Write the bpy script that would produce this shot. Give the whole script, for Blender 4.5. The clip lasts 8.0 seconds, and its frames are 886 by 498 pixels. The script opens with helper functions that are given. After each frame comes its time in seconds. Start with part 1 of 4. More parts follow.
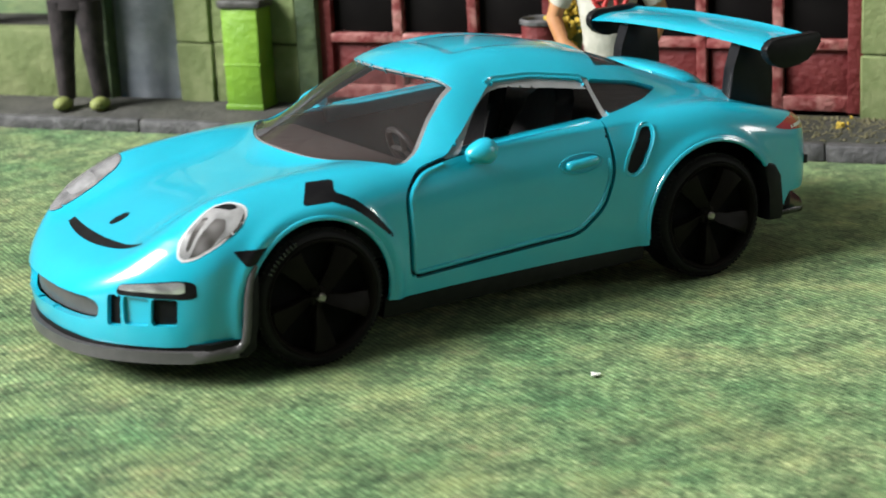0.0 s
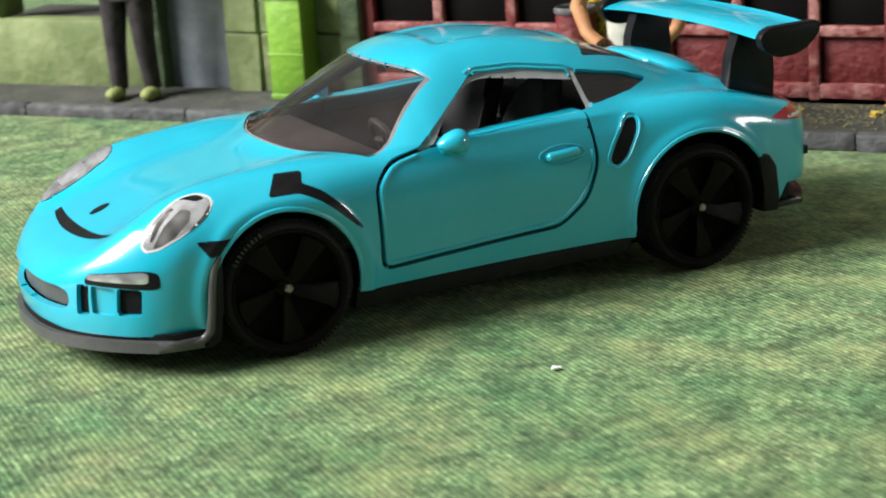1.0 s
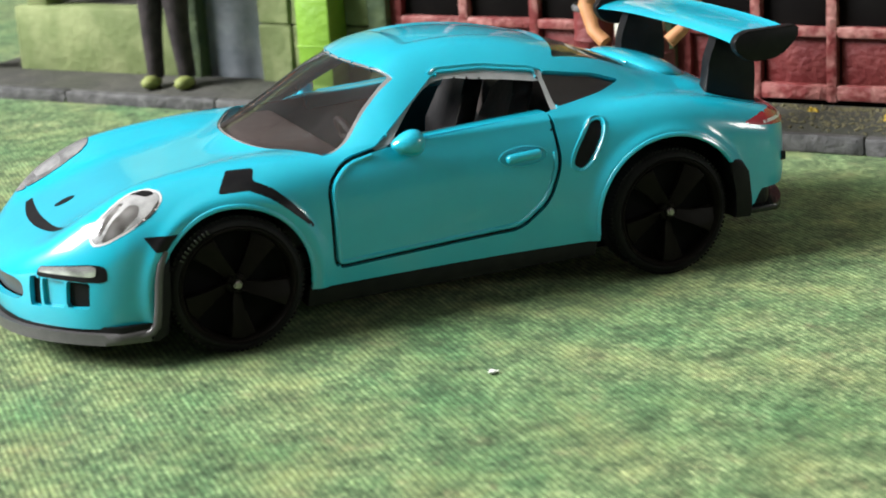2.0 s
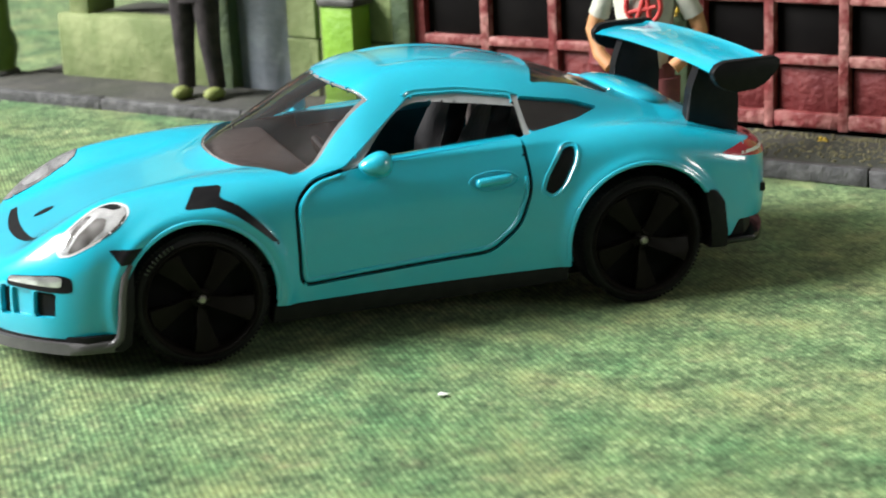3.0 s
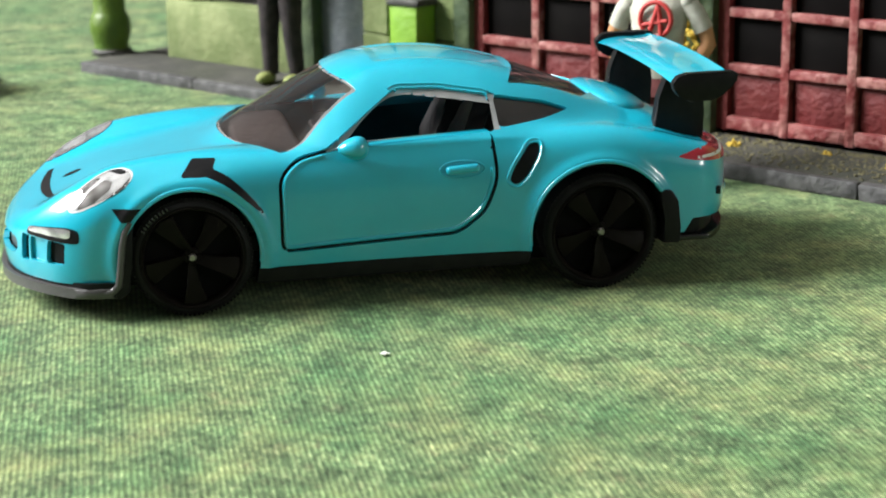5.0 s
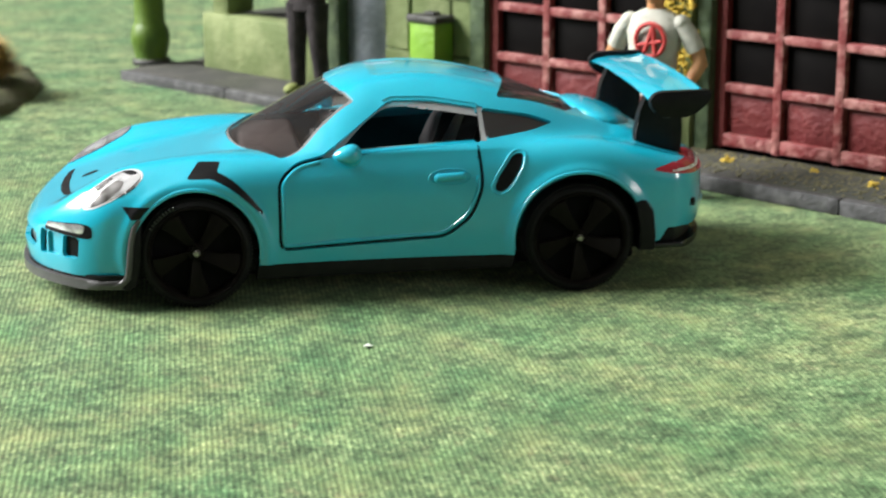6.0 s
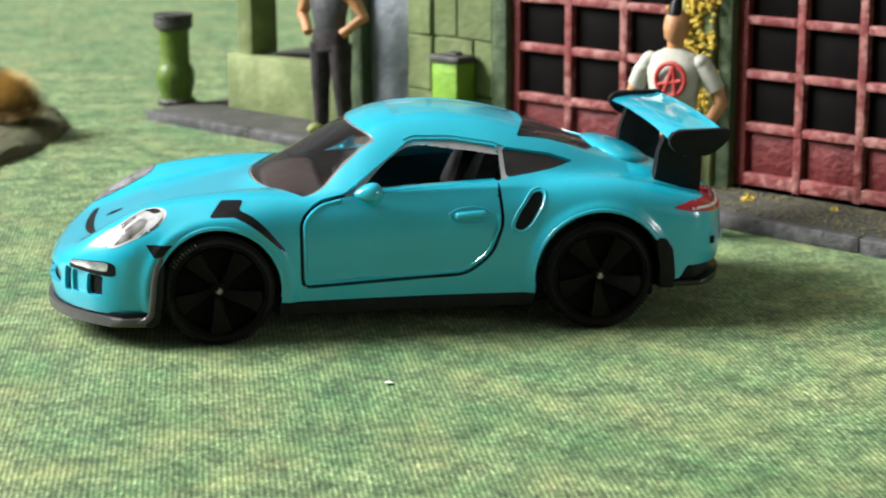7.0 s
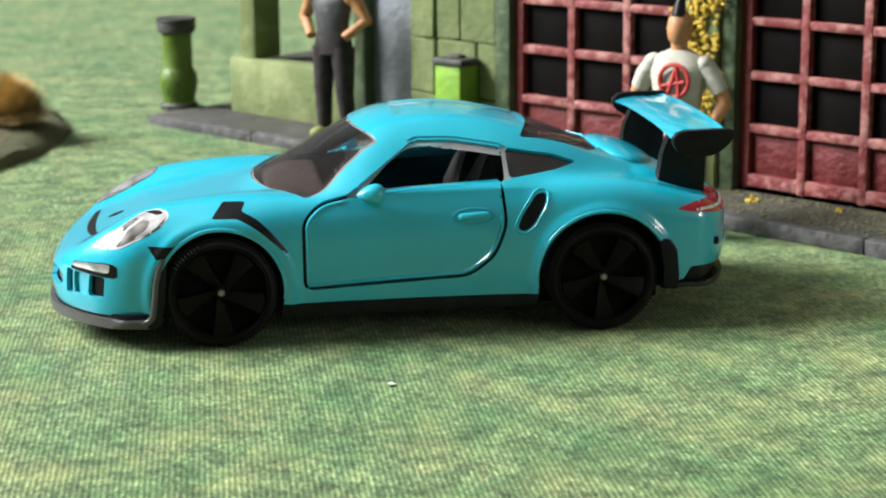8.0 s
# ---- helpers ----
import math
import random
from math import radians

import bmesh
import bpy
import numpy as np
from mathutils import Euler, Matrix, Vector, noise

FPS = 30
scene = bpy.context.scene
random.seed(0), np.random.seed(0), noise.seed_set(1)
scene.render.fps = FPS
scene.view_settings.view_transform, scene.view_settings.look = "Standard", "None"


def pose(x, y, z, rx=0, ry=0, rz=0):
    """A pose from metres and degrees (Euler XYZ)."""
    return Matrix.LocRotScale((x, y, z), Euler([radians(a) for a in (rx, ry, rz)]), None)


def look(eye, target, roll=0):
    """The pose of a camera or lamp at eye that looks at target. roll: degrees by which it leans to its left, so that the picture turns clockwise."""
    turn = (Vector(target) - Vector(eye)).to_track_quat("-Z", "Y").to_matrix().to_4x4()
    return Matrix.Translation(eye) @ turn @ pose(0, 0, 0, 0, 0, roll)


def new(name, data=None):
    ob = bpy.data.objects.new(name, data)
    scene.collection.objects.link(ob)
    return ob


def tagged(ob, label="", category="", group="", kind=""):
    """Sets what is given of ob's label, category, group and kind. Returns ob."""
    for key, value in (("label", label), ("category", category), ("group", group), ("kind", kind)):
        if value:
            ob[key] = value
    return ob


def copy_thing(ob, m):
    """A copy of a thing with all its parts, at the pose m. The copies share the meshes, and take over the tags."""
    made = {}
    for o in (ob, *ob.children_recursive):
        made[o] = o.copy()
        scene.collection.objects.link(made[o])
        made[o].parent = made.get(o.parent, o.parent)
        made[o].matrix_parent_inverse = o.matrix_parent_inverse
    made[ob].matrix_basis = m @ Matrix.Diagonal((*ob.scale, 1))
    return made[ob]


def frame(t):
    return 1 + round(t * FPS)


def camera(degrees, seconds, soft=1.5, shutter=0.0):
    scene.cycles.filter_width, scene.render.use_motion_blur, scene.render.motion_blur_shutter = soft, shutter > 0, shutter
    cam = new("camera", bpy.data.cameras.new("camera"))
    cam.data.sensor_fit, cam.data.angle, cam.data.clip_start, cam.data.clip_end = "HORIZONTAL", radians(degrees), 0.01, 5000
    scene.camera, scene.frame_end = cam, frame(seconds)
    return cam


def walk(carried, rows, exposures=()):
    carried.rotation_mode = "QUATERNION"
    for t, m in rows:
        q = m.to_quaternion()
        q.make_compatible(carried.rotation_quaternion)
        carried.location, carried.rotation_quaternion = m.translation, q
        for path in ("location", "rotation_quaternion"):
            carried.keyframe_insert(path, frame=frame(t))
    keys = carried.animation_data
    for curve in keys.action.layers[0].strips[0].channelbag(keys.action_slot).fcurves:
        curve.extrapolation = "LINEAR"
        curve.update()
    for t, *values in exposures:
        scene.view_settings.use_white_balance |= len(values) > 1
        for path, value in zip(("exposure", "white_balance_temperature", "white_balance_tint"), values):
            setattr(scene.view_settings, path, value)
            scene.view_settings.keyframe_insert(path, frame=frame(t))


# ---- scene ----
# One unit of the plans below is a metre of the full-size car; the model is at 1:60.
S = 1 / 60.0

LENS = 27.14
PATH = [
    (0, (-5.111, -8.781, 3.015), (-0.243, -0.468, 0.331), -2.72),
    (0.5, (-4.684, -9.006, 3.018), (-0.169, -0.503, 0.313), -3.39),
    (1, (-4.259, -9.226, 2.989), (-0.167, -0.514, 0.277), -3.89),
    (1.5, (-3.846, -9.397, 2.996), (-0.148, -0.511, 0.280), -3.98),
    (1.7, (-3.635, -9.488, 3.006), (-0.055, -0.563, 0.261), -3.93),
    (2.8, (-2.848, -9.854, 3.038), (0.062, -0.669, 0.361), -3.11),
    (3, (-2.703, -9.911, 3.065), (0.146, -0.705, 0.391), -2.89),
    (3.5, (-2.504, -9.974, 3.085), (0.100, -0.696, 0.414), -1.57),
    (4, (-2.259, -10.301, 3.169), (0.140, -0.971, 0.484), -1.24),
    (4.5, (-1.988, -10.770, 3.205), (0.105, -1.364, 0.532), -0.91),
    (4.7, (-1.879, -10.995, 3.207), (0.102, -1.562, 0.544), -0.89),
    (5.8, (-1.449, -12.016, 3.255), (0.029, -2.470, 0.672), -0.53),
    (6, (-1.391, -12.153, 3.330), (0.078, -2.599, 0.769), -0.22),
    (6.5, (-1.336, -12.275, 3.358), (0.142, -2.688, 0.928), -0.24),
    (7, (-1.372, -12.239, 3.335), (-0.032, -2.612, 0.987), -0.42),
    (7.5, (-1.370, -12.205, 3.292), (-0.053, -2.568, 0.974), -0.54),
    (8, (-1.358, -12.204, 3.286), (-0.040, -2.564, 0.977), -0.56),
]
cam = camera(LENS, 8.0, soft=1.8, shutter=0.9)
cam.data.dof.use_dof, cam.data.dof.focus_distance, cam.data.dof.aperture_fstop = True, 10.4 * S, 90
walk(cam, [(t, look(Vector(e) * S, Vector(a) * S, r)) for t, e, a, r in PATH],
     [(0, -0.20), (1.5, -0.08), (3.5, 0.06), (8, 0.02)])

# ---- world and light: a room with windows on two sides of the table ----
world = bpy.data.worlds.new("sky")
scene.world = world
world.use_nodes = True
wn = world.node_tree.nodes
sky = wn.new("ShaderNodeTexSky")
sky.sky_type, sky.sun_disc, sky.sun_elevation, sky.sun_rotation = "NISHITA", False, radians(40), radians(-60)
world.node_tree.links.new(sky.outputs[0], wn["Background"].inputs[0])
wn["Background"].inputs[1].default_value = 0.12


def window_light(name, eye, target, wide, high, watts, colour):
    data = bpy.data.lights.new(name, "AREA")
    data.shape, data.size, data.size_y, data.energy, data.color = "RECTANGLE", wide, high, watts, colour
    ob = new(name, data)
    ob.matrix_world = look(eye, target)
    return ob


window_light("window_daylight", (-1.53, 0.42, 1.2), (0.0, 0.05, 0.05), 1.0, 0.9, 148, (0.99, 0.98, 0.98))
window_light("side_window_daylight", (1.76, -1.45, 0.66), (0.0, 0.0, 0.03), 0.36, 0.40, 8.0, (1.0, 0.98, 0.95))

# ---- materials ----
def mat(name, colour, rough=0.6, metal=0.0, second=None, scale=40.0, mix=0.5, bump=0.0, bump_scale=200.0,
        coat=0.0, spec=0.5, third=None, third_scale=8.0, random_amount=0.0, detail=6.0):
    """A surface with two scales of colour change and a fine relief; scales are per metre."""
    m = bpy.data.materials.new(name)
    m.use_nodes = True
    nt = m.node_tree
    n, l = nt.nodes, nt.links
    b = n["Principled BSDF"]
    b.inputs["Roughness"].default_value = rough
    b.inputs["Metallic"].default_value = metal
    b.inputs["Coat Weight"].default_value = coat
    b.inputs["Coat Roughness"].default_value = 0.06
    b.inputs["Specular IOR Level"].default_value = spec
    tc = n.new("ShaderNodeTexCoord")
    col = n.new("ShaderNodeRGB")
    col.outputs[0].default_value = (*colour, 1)
    out = col.outputs[0]
    for c, sc, am in ((second, scale, mix), (third, third_scale, 0.6)):
        if c is None:
            continue
        t = n.new("ShaderNodeTexNoise")
        t.inputs["Scale"].default_value, t.inputs["Detail"].default_value = sc, detail
        l.new(tc.outputs["Object"], t.inputs["Vector"])
        r = n.new("ShaderNodeMapRange")
        r.inputs[1].default_value, r.inputs[2].default_value = 0.42, 0.62
        r.inputs[4].default_value = am
        l.new(t.outputs[0], r.inputs[0])
        mx = n.new("ShaderNodeMix")
        mx.data_type = "RGBA"
        l.new(r.outputs[0], mx.inputs[0])
        l.new(out, mx.inputs[6])
        mx.inputs[7].default_value = (*c, 1)
        out = mx.outputs[2]
    if random_amount:
        oi = n.new("ShaderNodeObjectInfo")
        hs = n.new("ShaderNodeHueSaturation")
        r = n.new("ShaderNodeMapRange")
        r.inputs[3].default_value, r.inputs[4].default_value = 1 - random_amount, 1 + random_amount
        l.new(oi.outputs["Random"], r.inputs[0])
        l.new(r.outputs[0], hs.inputs["Value"])
        l.new(out, hs.inputs["Color"])
        out = hs.outputs[0]
    l.new(out, b.inputs["Base Color"])
    if bump:
        t = n.new("ShaderNodeTexNoise")
        t.inputs["Scale"].default_value, t.inputs["Detail"].default_value = bump_scale, 8
        l.new(tc.outputs["Object"], t.inputs["Vector"])
        bp = n.new("ShaderNodeBump")
        bp.inputs["Strength"].default_value, bp.inputs["Distance"].default_value = bump, 0.6 / bump_scale
        l.new(t.outputs[0], bp.inputs["Height"])
        l.new(bp.outputs[0], b.inputs["Normal"])
    return m


def grass_cloth():
    """Printed green cloth: leafy blotches in the print, and the woven ribs as relief."""
    m = bpy.data.materials.new("printed_grass_cloth")
    m.use_nodes = True
    nt = m.node_tree
    n, l = nt.nodes, nt.links
    b = n["Principled BSDF"]
    b.inputs["Roughness"].default_value = 0.6
    b.inputs["Specular IOR Level"].default_value = 0.3
    b.inputs["Sheen Weight"].default_value = 0.14
    b.inputs["Sheen Roughness"].default_value = 0.4
    b.inputs["Sheen Tint"].default_value = (0.7, 1.0, 0.6, 1)
    tc = n.new("ShaderNodeTexCoord")

    def noise_node(scale, detail, rough=0.6, stretch=None):
        t = n.new("ShaderNodeTexNoise")
        t.inputs["Scale"].default_value, t.inputs["Detail"].default_value, t.inputs["Roughness"].default_value = scale, detail, rough
        if stretch:
            mp = n.new("ShaderNodeMapping")
            mp.inputs["Rotation"].default_value[2] = stretch[0]
            mp.inputs["Scale"].default_value = (stretch[1], 1, 1)
            l.new(tc.outputs["Object"], mp.inputs[0])
            l.new(mp.outputs[0], t.inputs["Vector"])
        else:
            l.new(tc.outputs["Object"], t.inputs["Vector"])
        return t.outputs[0]

    fine = n.new("ShaderNodeValToRGB")
    e = fine.color_ramp.elements
    e[0].position, e[0].color = 0.28, (0.030, 0.046, 0.026, 1)
    e[1].position, e[1].color = 0.78, (0.47, 0.50, 0.33, 1)
    for p, c in ((0.41, (0.060, 0.098, 0.050, 1)), (0.50, (0.112, 0.172, 0.092, 1)), (0.60, (0.205, 0.275, 0.155, 1))):
        k = e.new(p)
        k.color = c
    l.new(noise_node(760, 5, 0.7, (0.01, 2.3)), fine.inputs[0])
    broad = n.new("ShaderNodeMapRange")
    broad.inputs[1].default_value, broad.inputs[2].default_value = 0.35, 0.65
    l.new(noise_node(60, 5, 0.65), broad.inputs[0])
    mid = n.new("ShaderNodeMapRange")
    mid.inputs[1].default_value, mid.inputs[2].default_value, mid.inputs[3].default_value, mid.inputs[4].default_value = 0.36, 0.64, 0.56, 1.42
    l.new(noise_node(260, 4, 0.65), mid.inputs[0])
    tint = n.new("ShaderNodeMix")
    tint.data_type, tint.blend_type = "RGBA", "MULTIPLY"
    tint.inputs[0].default_value = 1.0
    ramp2 = n.new("ShaderNodeValToRGB")
    ramp2.color_ramp.elements[0].color = (0.55, 0.82, 0.62, 1)
    ramp2.color_ramp.elements[1].color = (1.25, 1.14, 0.95, 1)
    l.new(broad.outputs[0], ramp2.inputs[0])
    hue = n.new("ShaderNodeMapRange")
    hue.inputs[1].default_value, hue.inputs[2].default_value, hue.inputs[4].default_value = 0.46, 0.66, 0.55
    l.new(noise_node(130, 5, 0.7), hue.inputs[0])
    olive = n.new("ShaderNodeMix")
    olive.data_type = "RGBA"
    olive.inputs[7].default_value = (0.165, 0.172, 0.082, 1)
    l.new(hue.outputs[0], olive.inputs[0])
    l.new(fine.outputs[0], olive.inputs[6])
    rose_amount = n.new("ShaderNodeMapRange")
    rose_amount.inputs[1].default_value, rose_amount.inputs[2].default_value, rose_amount.inputs[4].default_value = 0.54, 0.72, 0.45
    l.new(noise_node(330, 4, 0.7, (0.01, 1.6)), rose_amount.inputs[0])
    rose = n.new("ShaderNodeMix")
    rose.data_type = "RGBA"
    rose.inputs[7].default_value = (0.20, 0.155, 0.115, 1)
    l.new(rose_amount.outputs[0], rose.inputs[0])
    l.new(olive.outputs[2], rose.inputs[6])
    l.new(rose.outputs[2], tint.inputs[6])
    l.new(ramp2.outputs[0], tint.inputs[7])
    waves = []
    for rot, sc in ((0.01, 1.0), (1.58, 1.25)):
        mp = n.new("ShaderNodeMapping")
        mp.inputs["Rotation"].default_value[2] = rot
        l.new(tc.outputs["Object"], mp.inputs[0])
        w = n.new("ShaderNodeTexWave")
        w.inputs["Scale"].default_value, w.inputs["Distortion"].default_value = 620 * sc, 0.9
        w.inputs["Detail"].default_value = 1
        l.new(mp.outputs[0], w.inputs["Vector"])
        waves.append(w.outputs[1])
    add = n.new("ShaderNodeMath")
    add.operation = "ADD"
    l.new(waves[0], add.inputs[0])
    cross = n.new("ShaderNodeMath")
    cross.operation = "MULTIPLY"
    cross.inputs[1].default_value = 0.4
    l.new(waves[1], cross.inputs[0])
    l.new(cross.outputs[0], add.inputs[1])
    bp = n.new("ShaderNodeBump")
    bp.inputs["Strength"].default_value, bp.inputs["Distance"].default_value = 0.3, 0.00011
    thread = n.new("ShaderNodeMapRange")
    thread.inputs[2].default_value, thread.inputs[3].default_value, thread.inputs[4].default_value = 1.4, 0.52, 1.32
    l.new(add.outputs[0], thread.inputs[0])
    woven = n.new("ShaderNodeMix")
    woven.data_type, woven.blend_type = "RGBA", "MULTIPLY"
    woven.inputs[0].default_value = 1.0
    blot = n.new("ShaderNodeMix")
    blot.data_type, blot.blend_type = "RGBA", "MULTIPLY"
    blot.inputs[0].default_value = 1.0
    l.new(tint.outputs[2], blot.inputs[6])
    l.new(mid.outputs[0], blot.inputs[7])
    l.new(blot.outputs[2], woven.inputs[6])
    l.new(thread.outputs[0], woven.inputs[7])
    l.new(woven.outputs[2], b.inputs["Base Color"])
    l.new(add.outputs[0], bp.inputs["Height"])
    l.new(bp.outputs[0], b.inputs["Normal"])
    return m


def glass(name, colour, rough=0.03, haze=None):
    """A thin clear sheet: it lets the view through and gleams towards grazing angles."""
    m = bpy.data.materials.new(name)
    m.use_nodes = True
    n, l = m.node_tree.nodes, m.node_tree.links
    n.remove(n["Principled BSDF"])
    clear, gloss, mix, fres = (n.new("ShaderNode" + k) for k in ("BsdfTransparent", "BsdfGlossy", "MixShader", "Fresnel"))
    clear.inputs[0].default_value = (*colour, 1)
    gloss.inputs["Roughness"].default_value = rough
    fres.inputs[0].default_value = 1.5
    l.new(fres.outputs[0], mix.inputs[0])
    l.new(clear.outputs[0], mix.inputs[1])
    l.new(gloss.outputs[0], mix.inputs[2])
    last = mix
    if haze:
        film, veil = n.new("ShaderNodeBsdfDiffuse"), n.new("ShaderNodeMixShader")
        film.inputs[0].default_value = (*haze[1], 1)
        veil.inputs[0].default_value = haze[0]
        l.new(mix.outputs[0], veil.inputs[1])
        l.new(film.outputs[0], veil.inputs[2])
        last = veil
    l.new(last.outputs[0], n["Material Output"].inputs[0])
    return m


M_CLOTH = grass_cloth()
M_PAINT = mat("turquoise_enamel", (0.007, 0.355, 0.480), 0.28, second=(0.009, 0.38, 0.51), scale=300, spec=0.45, coat=1.0, bump=0.02, bump_scale=900)
M_BLACK = mat("black_plastic", (0.005, 0.005, 0.006), 0.42, spec=0.14, second=(0.010, 0.010, 0.010), scale=900, bump=0.06, bump_scale=2500)
M_GREYBLACK = mat("grey_black_plastic", (0.055, 0.054, 0.054), 0.32, spec=0.5, second=(0.075, 0.073, 0.072), scale=900, bump=0.08, bump_scale=2500)
M_GLOSSBLACK = mat("glossy_black_plastic", (0.008, 0.008, 0.009), 0.22, spec=0.5, second=(0.012, 0.012, 0.013), scale=900)
M_TYRE = mat("tyre_rubber", (0.007, 0.007, 0.007), 0.6, spec=0.12, second=(0.011, 0.011, 0.011), scale=900, bump=0.15, bump_scale=2500)
M_DECAL = mat("black_print", (0.005, 0.005, 0.006), 0.4, spec=0.15, second=(0.012, 0.012, 0.012), scale=900)
M_STEEL = mat("steel_axle", (0.26, 0.25, 0.23), 0.4, 1.0, second=(0.3, 0.28, 0.25), scale=2000)
M_CHROME = mat("silver_print", (0.74, 0.76, 0.77), 0.22, 0.3, second=(0.6, 0.61, 0.62), scale=700, coat=1.0)
M_GLASS = glass("clear_window_plastic", (0.84, 0.83, 0.83), 0.05, (0.05, (0.34, 0.29, 0.28)))
M_HAZY = glass("hazy_screen_plastic", (0.82, 0.80, 0.79), 0.05, (0.03, (0.34, 0.28, 0.26)))
M_RED = mat("red_lens_paint", (0.42, 0.012, 0.03), 0.2, second=(0.33, 0.01, 0.02), scale=900, coat=1.0)
M_WHITE = mat("white_paint", (0.75, 0.75, 0.74), 0.5, second=(0.6, 0.6, 0.58), scale=900)
M_PAVE = mat("grey_painted_paving", (0.042, 0.042, 0.038), 0.8, spec=0.25, second=(0.085, 0.082, 0.07), scale=260, third=(0.036, 0.04, 0.028), third_scale=60, bump=0.5, bump_scale=900)
M_KERB = mat("grey_kerb_paint", (0.055, 0.055, 0.056), 0.65, spec=0.35, second=(0.15, 0.15, 0.15), scale=520, third=(0.035, 0.035, 0.035), third_scale=120, bump=0.6, bump_scale=1100)
M_STONE = mat("weathered_green_stone", (0.125, 0.16, 0.062), 0.8, spec=0.3, second=(0.24, 0.27, 0.13), scale=240, third=(0.08, 0.11, 0.04), third_scale=70, bump=0.35, bump_scale=800, random_amount=0.12)
M_GREENWOOD = mat("dark_green_painted_wood", (0.035, 0.06, 0.025), 0.7, second=(0.10, 0.14, 0.06), scale=300, bump=0.5, bump_scale=900)
M_REDWOOD = mat("worn_red_paint", (0.10, 0.012, 0.013), 0.6, spec=0.35, second=(0.17, 0.038, 0.034), scale=330, third=(0.11, 0.012, 0.012), third_scale=90, bump=0.6, bump_scale=1000)
M_REDEDGE = mat("drybrushed_red_bars", (0.15, 0.026, 0.025), 0.6, spec=0.4, second=(0.44, 0.23, 0.20), mix=0.62, scale=620, third=(0.16, 0.02, 0.02), third_scale=120, bump=0.6, bump_scale=1100)
M_DARK = mat("black_window_paint", (0.004, 0.0035, 0.0035), 0.6, spec=0.04, second=(0.006, 0.0055, 0.005), scale=300)
M_BLUEGREY = mat("blue_grey_door_paint", (0.21, 0.24, 0.27), 0.7, second=(0.36, 0.39, 0.42), scale=240, third=(0.12, 0.13, 0.14), third_scale=80, bump=0.4, bump_scale=800)
M_LIME = mat("bright_green_paint", (0.13, 0.27, 0.015), 0.5, second=(0.21, 0.38, 0.03), scale=260, third=(0.05, 0.14, 0.01), third_scale=120, bump=0.3, bump_scale=900)
M_SOOT = mat("blackened_metal_paint", (0.025, 0.025, 0.022), 0.6, second=(0.07, 0.07, 0.06), scale=500, bump=0.4, bump_scale=900)
M_VINE = mat("yellow_clump_foliage", (0.42, 0.29, 0.03), 0.85, second=(0.60, 0.45, 0.07), scale=700)
M_SKIN = mat("flesh_paint", (0.36, 0.16, 0.06), 0.6, second=(0.48, 0.25, 0.11), scale=700)
M_CHARCOAL = mat("charcoal_cloth_paint", (0.020, 0.017, 0.018), 0.75, spec=0.2, second=(0.055, 0.045, 0.046), scale=600, bump=0.3, bump_scale=900)
M_SHIRT = mat("grey_shirt_paint", (0.34, 0.34, 0.28), 0.7, second=(0.50, 0.49, 0.42), scale=500, bump=0.25, bump_scale=900)
M_BOOT = mat("olive_boot_paint", (0.14, 0.17, 0.04), 0.7, second=(0.24, 0.27, 0.08), scale=600)
M_EARTH = mat("earth_and_flock", (0.075, 0.07, 0.032), 0.9, second=(0.10, 0.14, 0.04), scale=330, third=(0.05, 0.045, 0.025), third_scale=100, bump=0.9, bump_scale=900)
M_STRAW = mat("dry_straw_tuft", (0.46, 0.32, 0.12), 0.85, second=(0.60, 0.45, 0.20), scale=900)
M_WALL = mat("plain_wall_paint", (0.15, 0.145, 0.14), 0.8, second=(0.13, 0.125, 0.12), scale=3)
M_FLOORWOOD = mat("brown_floor", (0.11, 0.07, 0.045), 0.5, second=(0.08, 0.05, 0.03), scale=6)


# ---- builders ----
def mesh_of(bm, name, material, smooth=True):
    bmesh.ops.recalc_face_normals(bm, faces=bm.faces)
    me = bpy.data.meshes.new(name)
    bm.to_mesh(me)
    bm.free()
    me.transform(Matrix.Diagonal((S, S, S, 1)))
    for mm in (material if isinstance(material, (list, tuple)) else [material]):
        me.materials.append(mm)
    if smooth:
        me.shade_smooth()
        me.set_sharp_from_angle(angle=radians(38))
    return me


def thing(name, label, category, m=None, group="", kind="", bm=None, material=None, smooth=True):
    """A top-level thing: an Empty at its base, or one mesh. Places are in plan units."""
    ob = new(name, mesh_of(bm, name, material, smooth) if bm else None)
    m = (m or Matrix()).copy()
    m.translation = m.translation * S
    ob.matrix_world = m
    return tagged(ob, label, category, group, kind)


def part(name, bm, material, parent, label="", smooth=True):
    ob = new(name, mesh_of(bm, name, material, smooth))
    ob.parent = parent
    return tagged(ob, label)


def box(x0, x1, y0, y1, z0, z1, bev=0.0, seg=2, bm=None, jitter=0.0, rng=None):
    own = bmesh.new()
    r = bmesh.ops.create_cube(own, size=1)
    for v in r["verts"]:
        v.co = ((x0 + x1) / 2 + v.co.x * (x1 - x0), (y0 + y1) / 2 + v.co.y * (y1 - y0), (z0 + z1) / 2 + v.co.z * (z1 - z0))
        if jitter:
            v.co += Vector([(rng or random).uniform(-jitter, jitter) for _ in range(3)])
    if bev:
        bmesh.ops.bevel(own, geom=own.edges[:], offset=bev, segments=seg, affect="EDGES", profile=0.5)
    return join(bm, own)


def join(bm, own):
    if bm is None:
        return own
    me = bpy.data.meshes.new("tmp")
    own.to_mesh(me)
    own.free()
    bm.from_mesh(me)
    bpy.data.meshes.remove(me)
    return bm


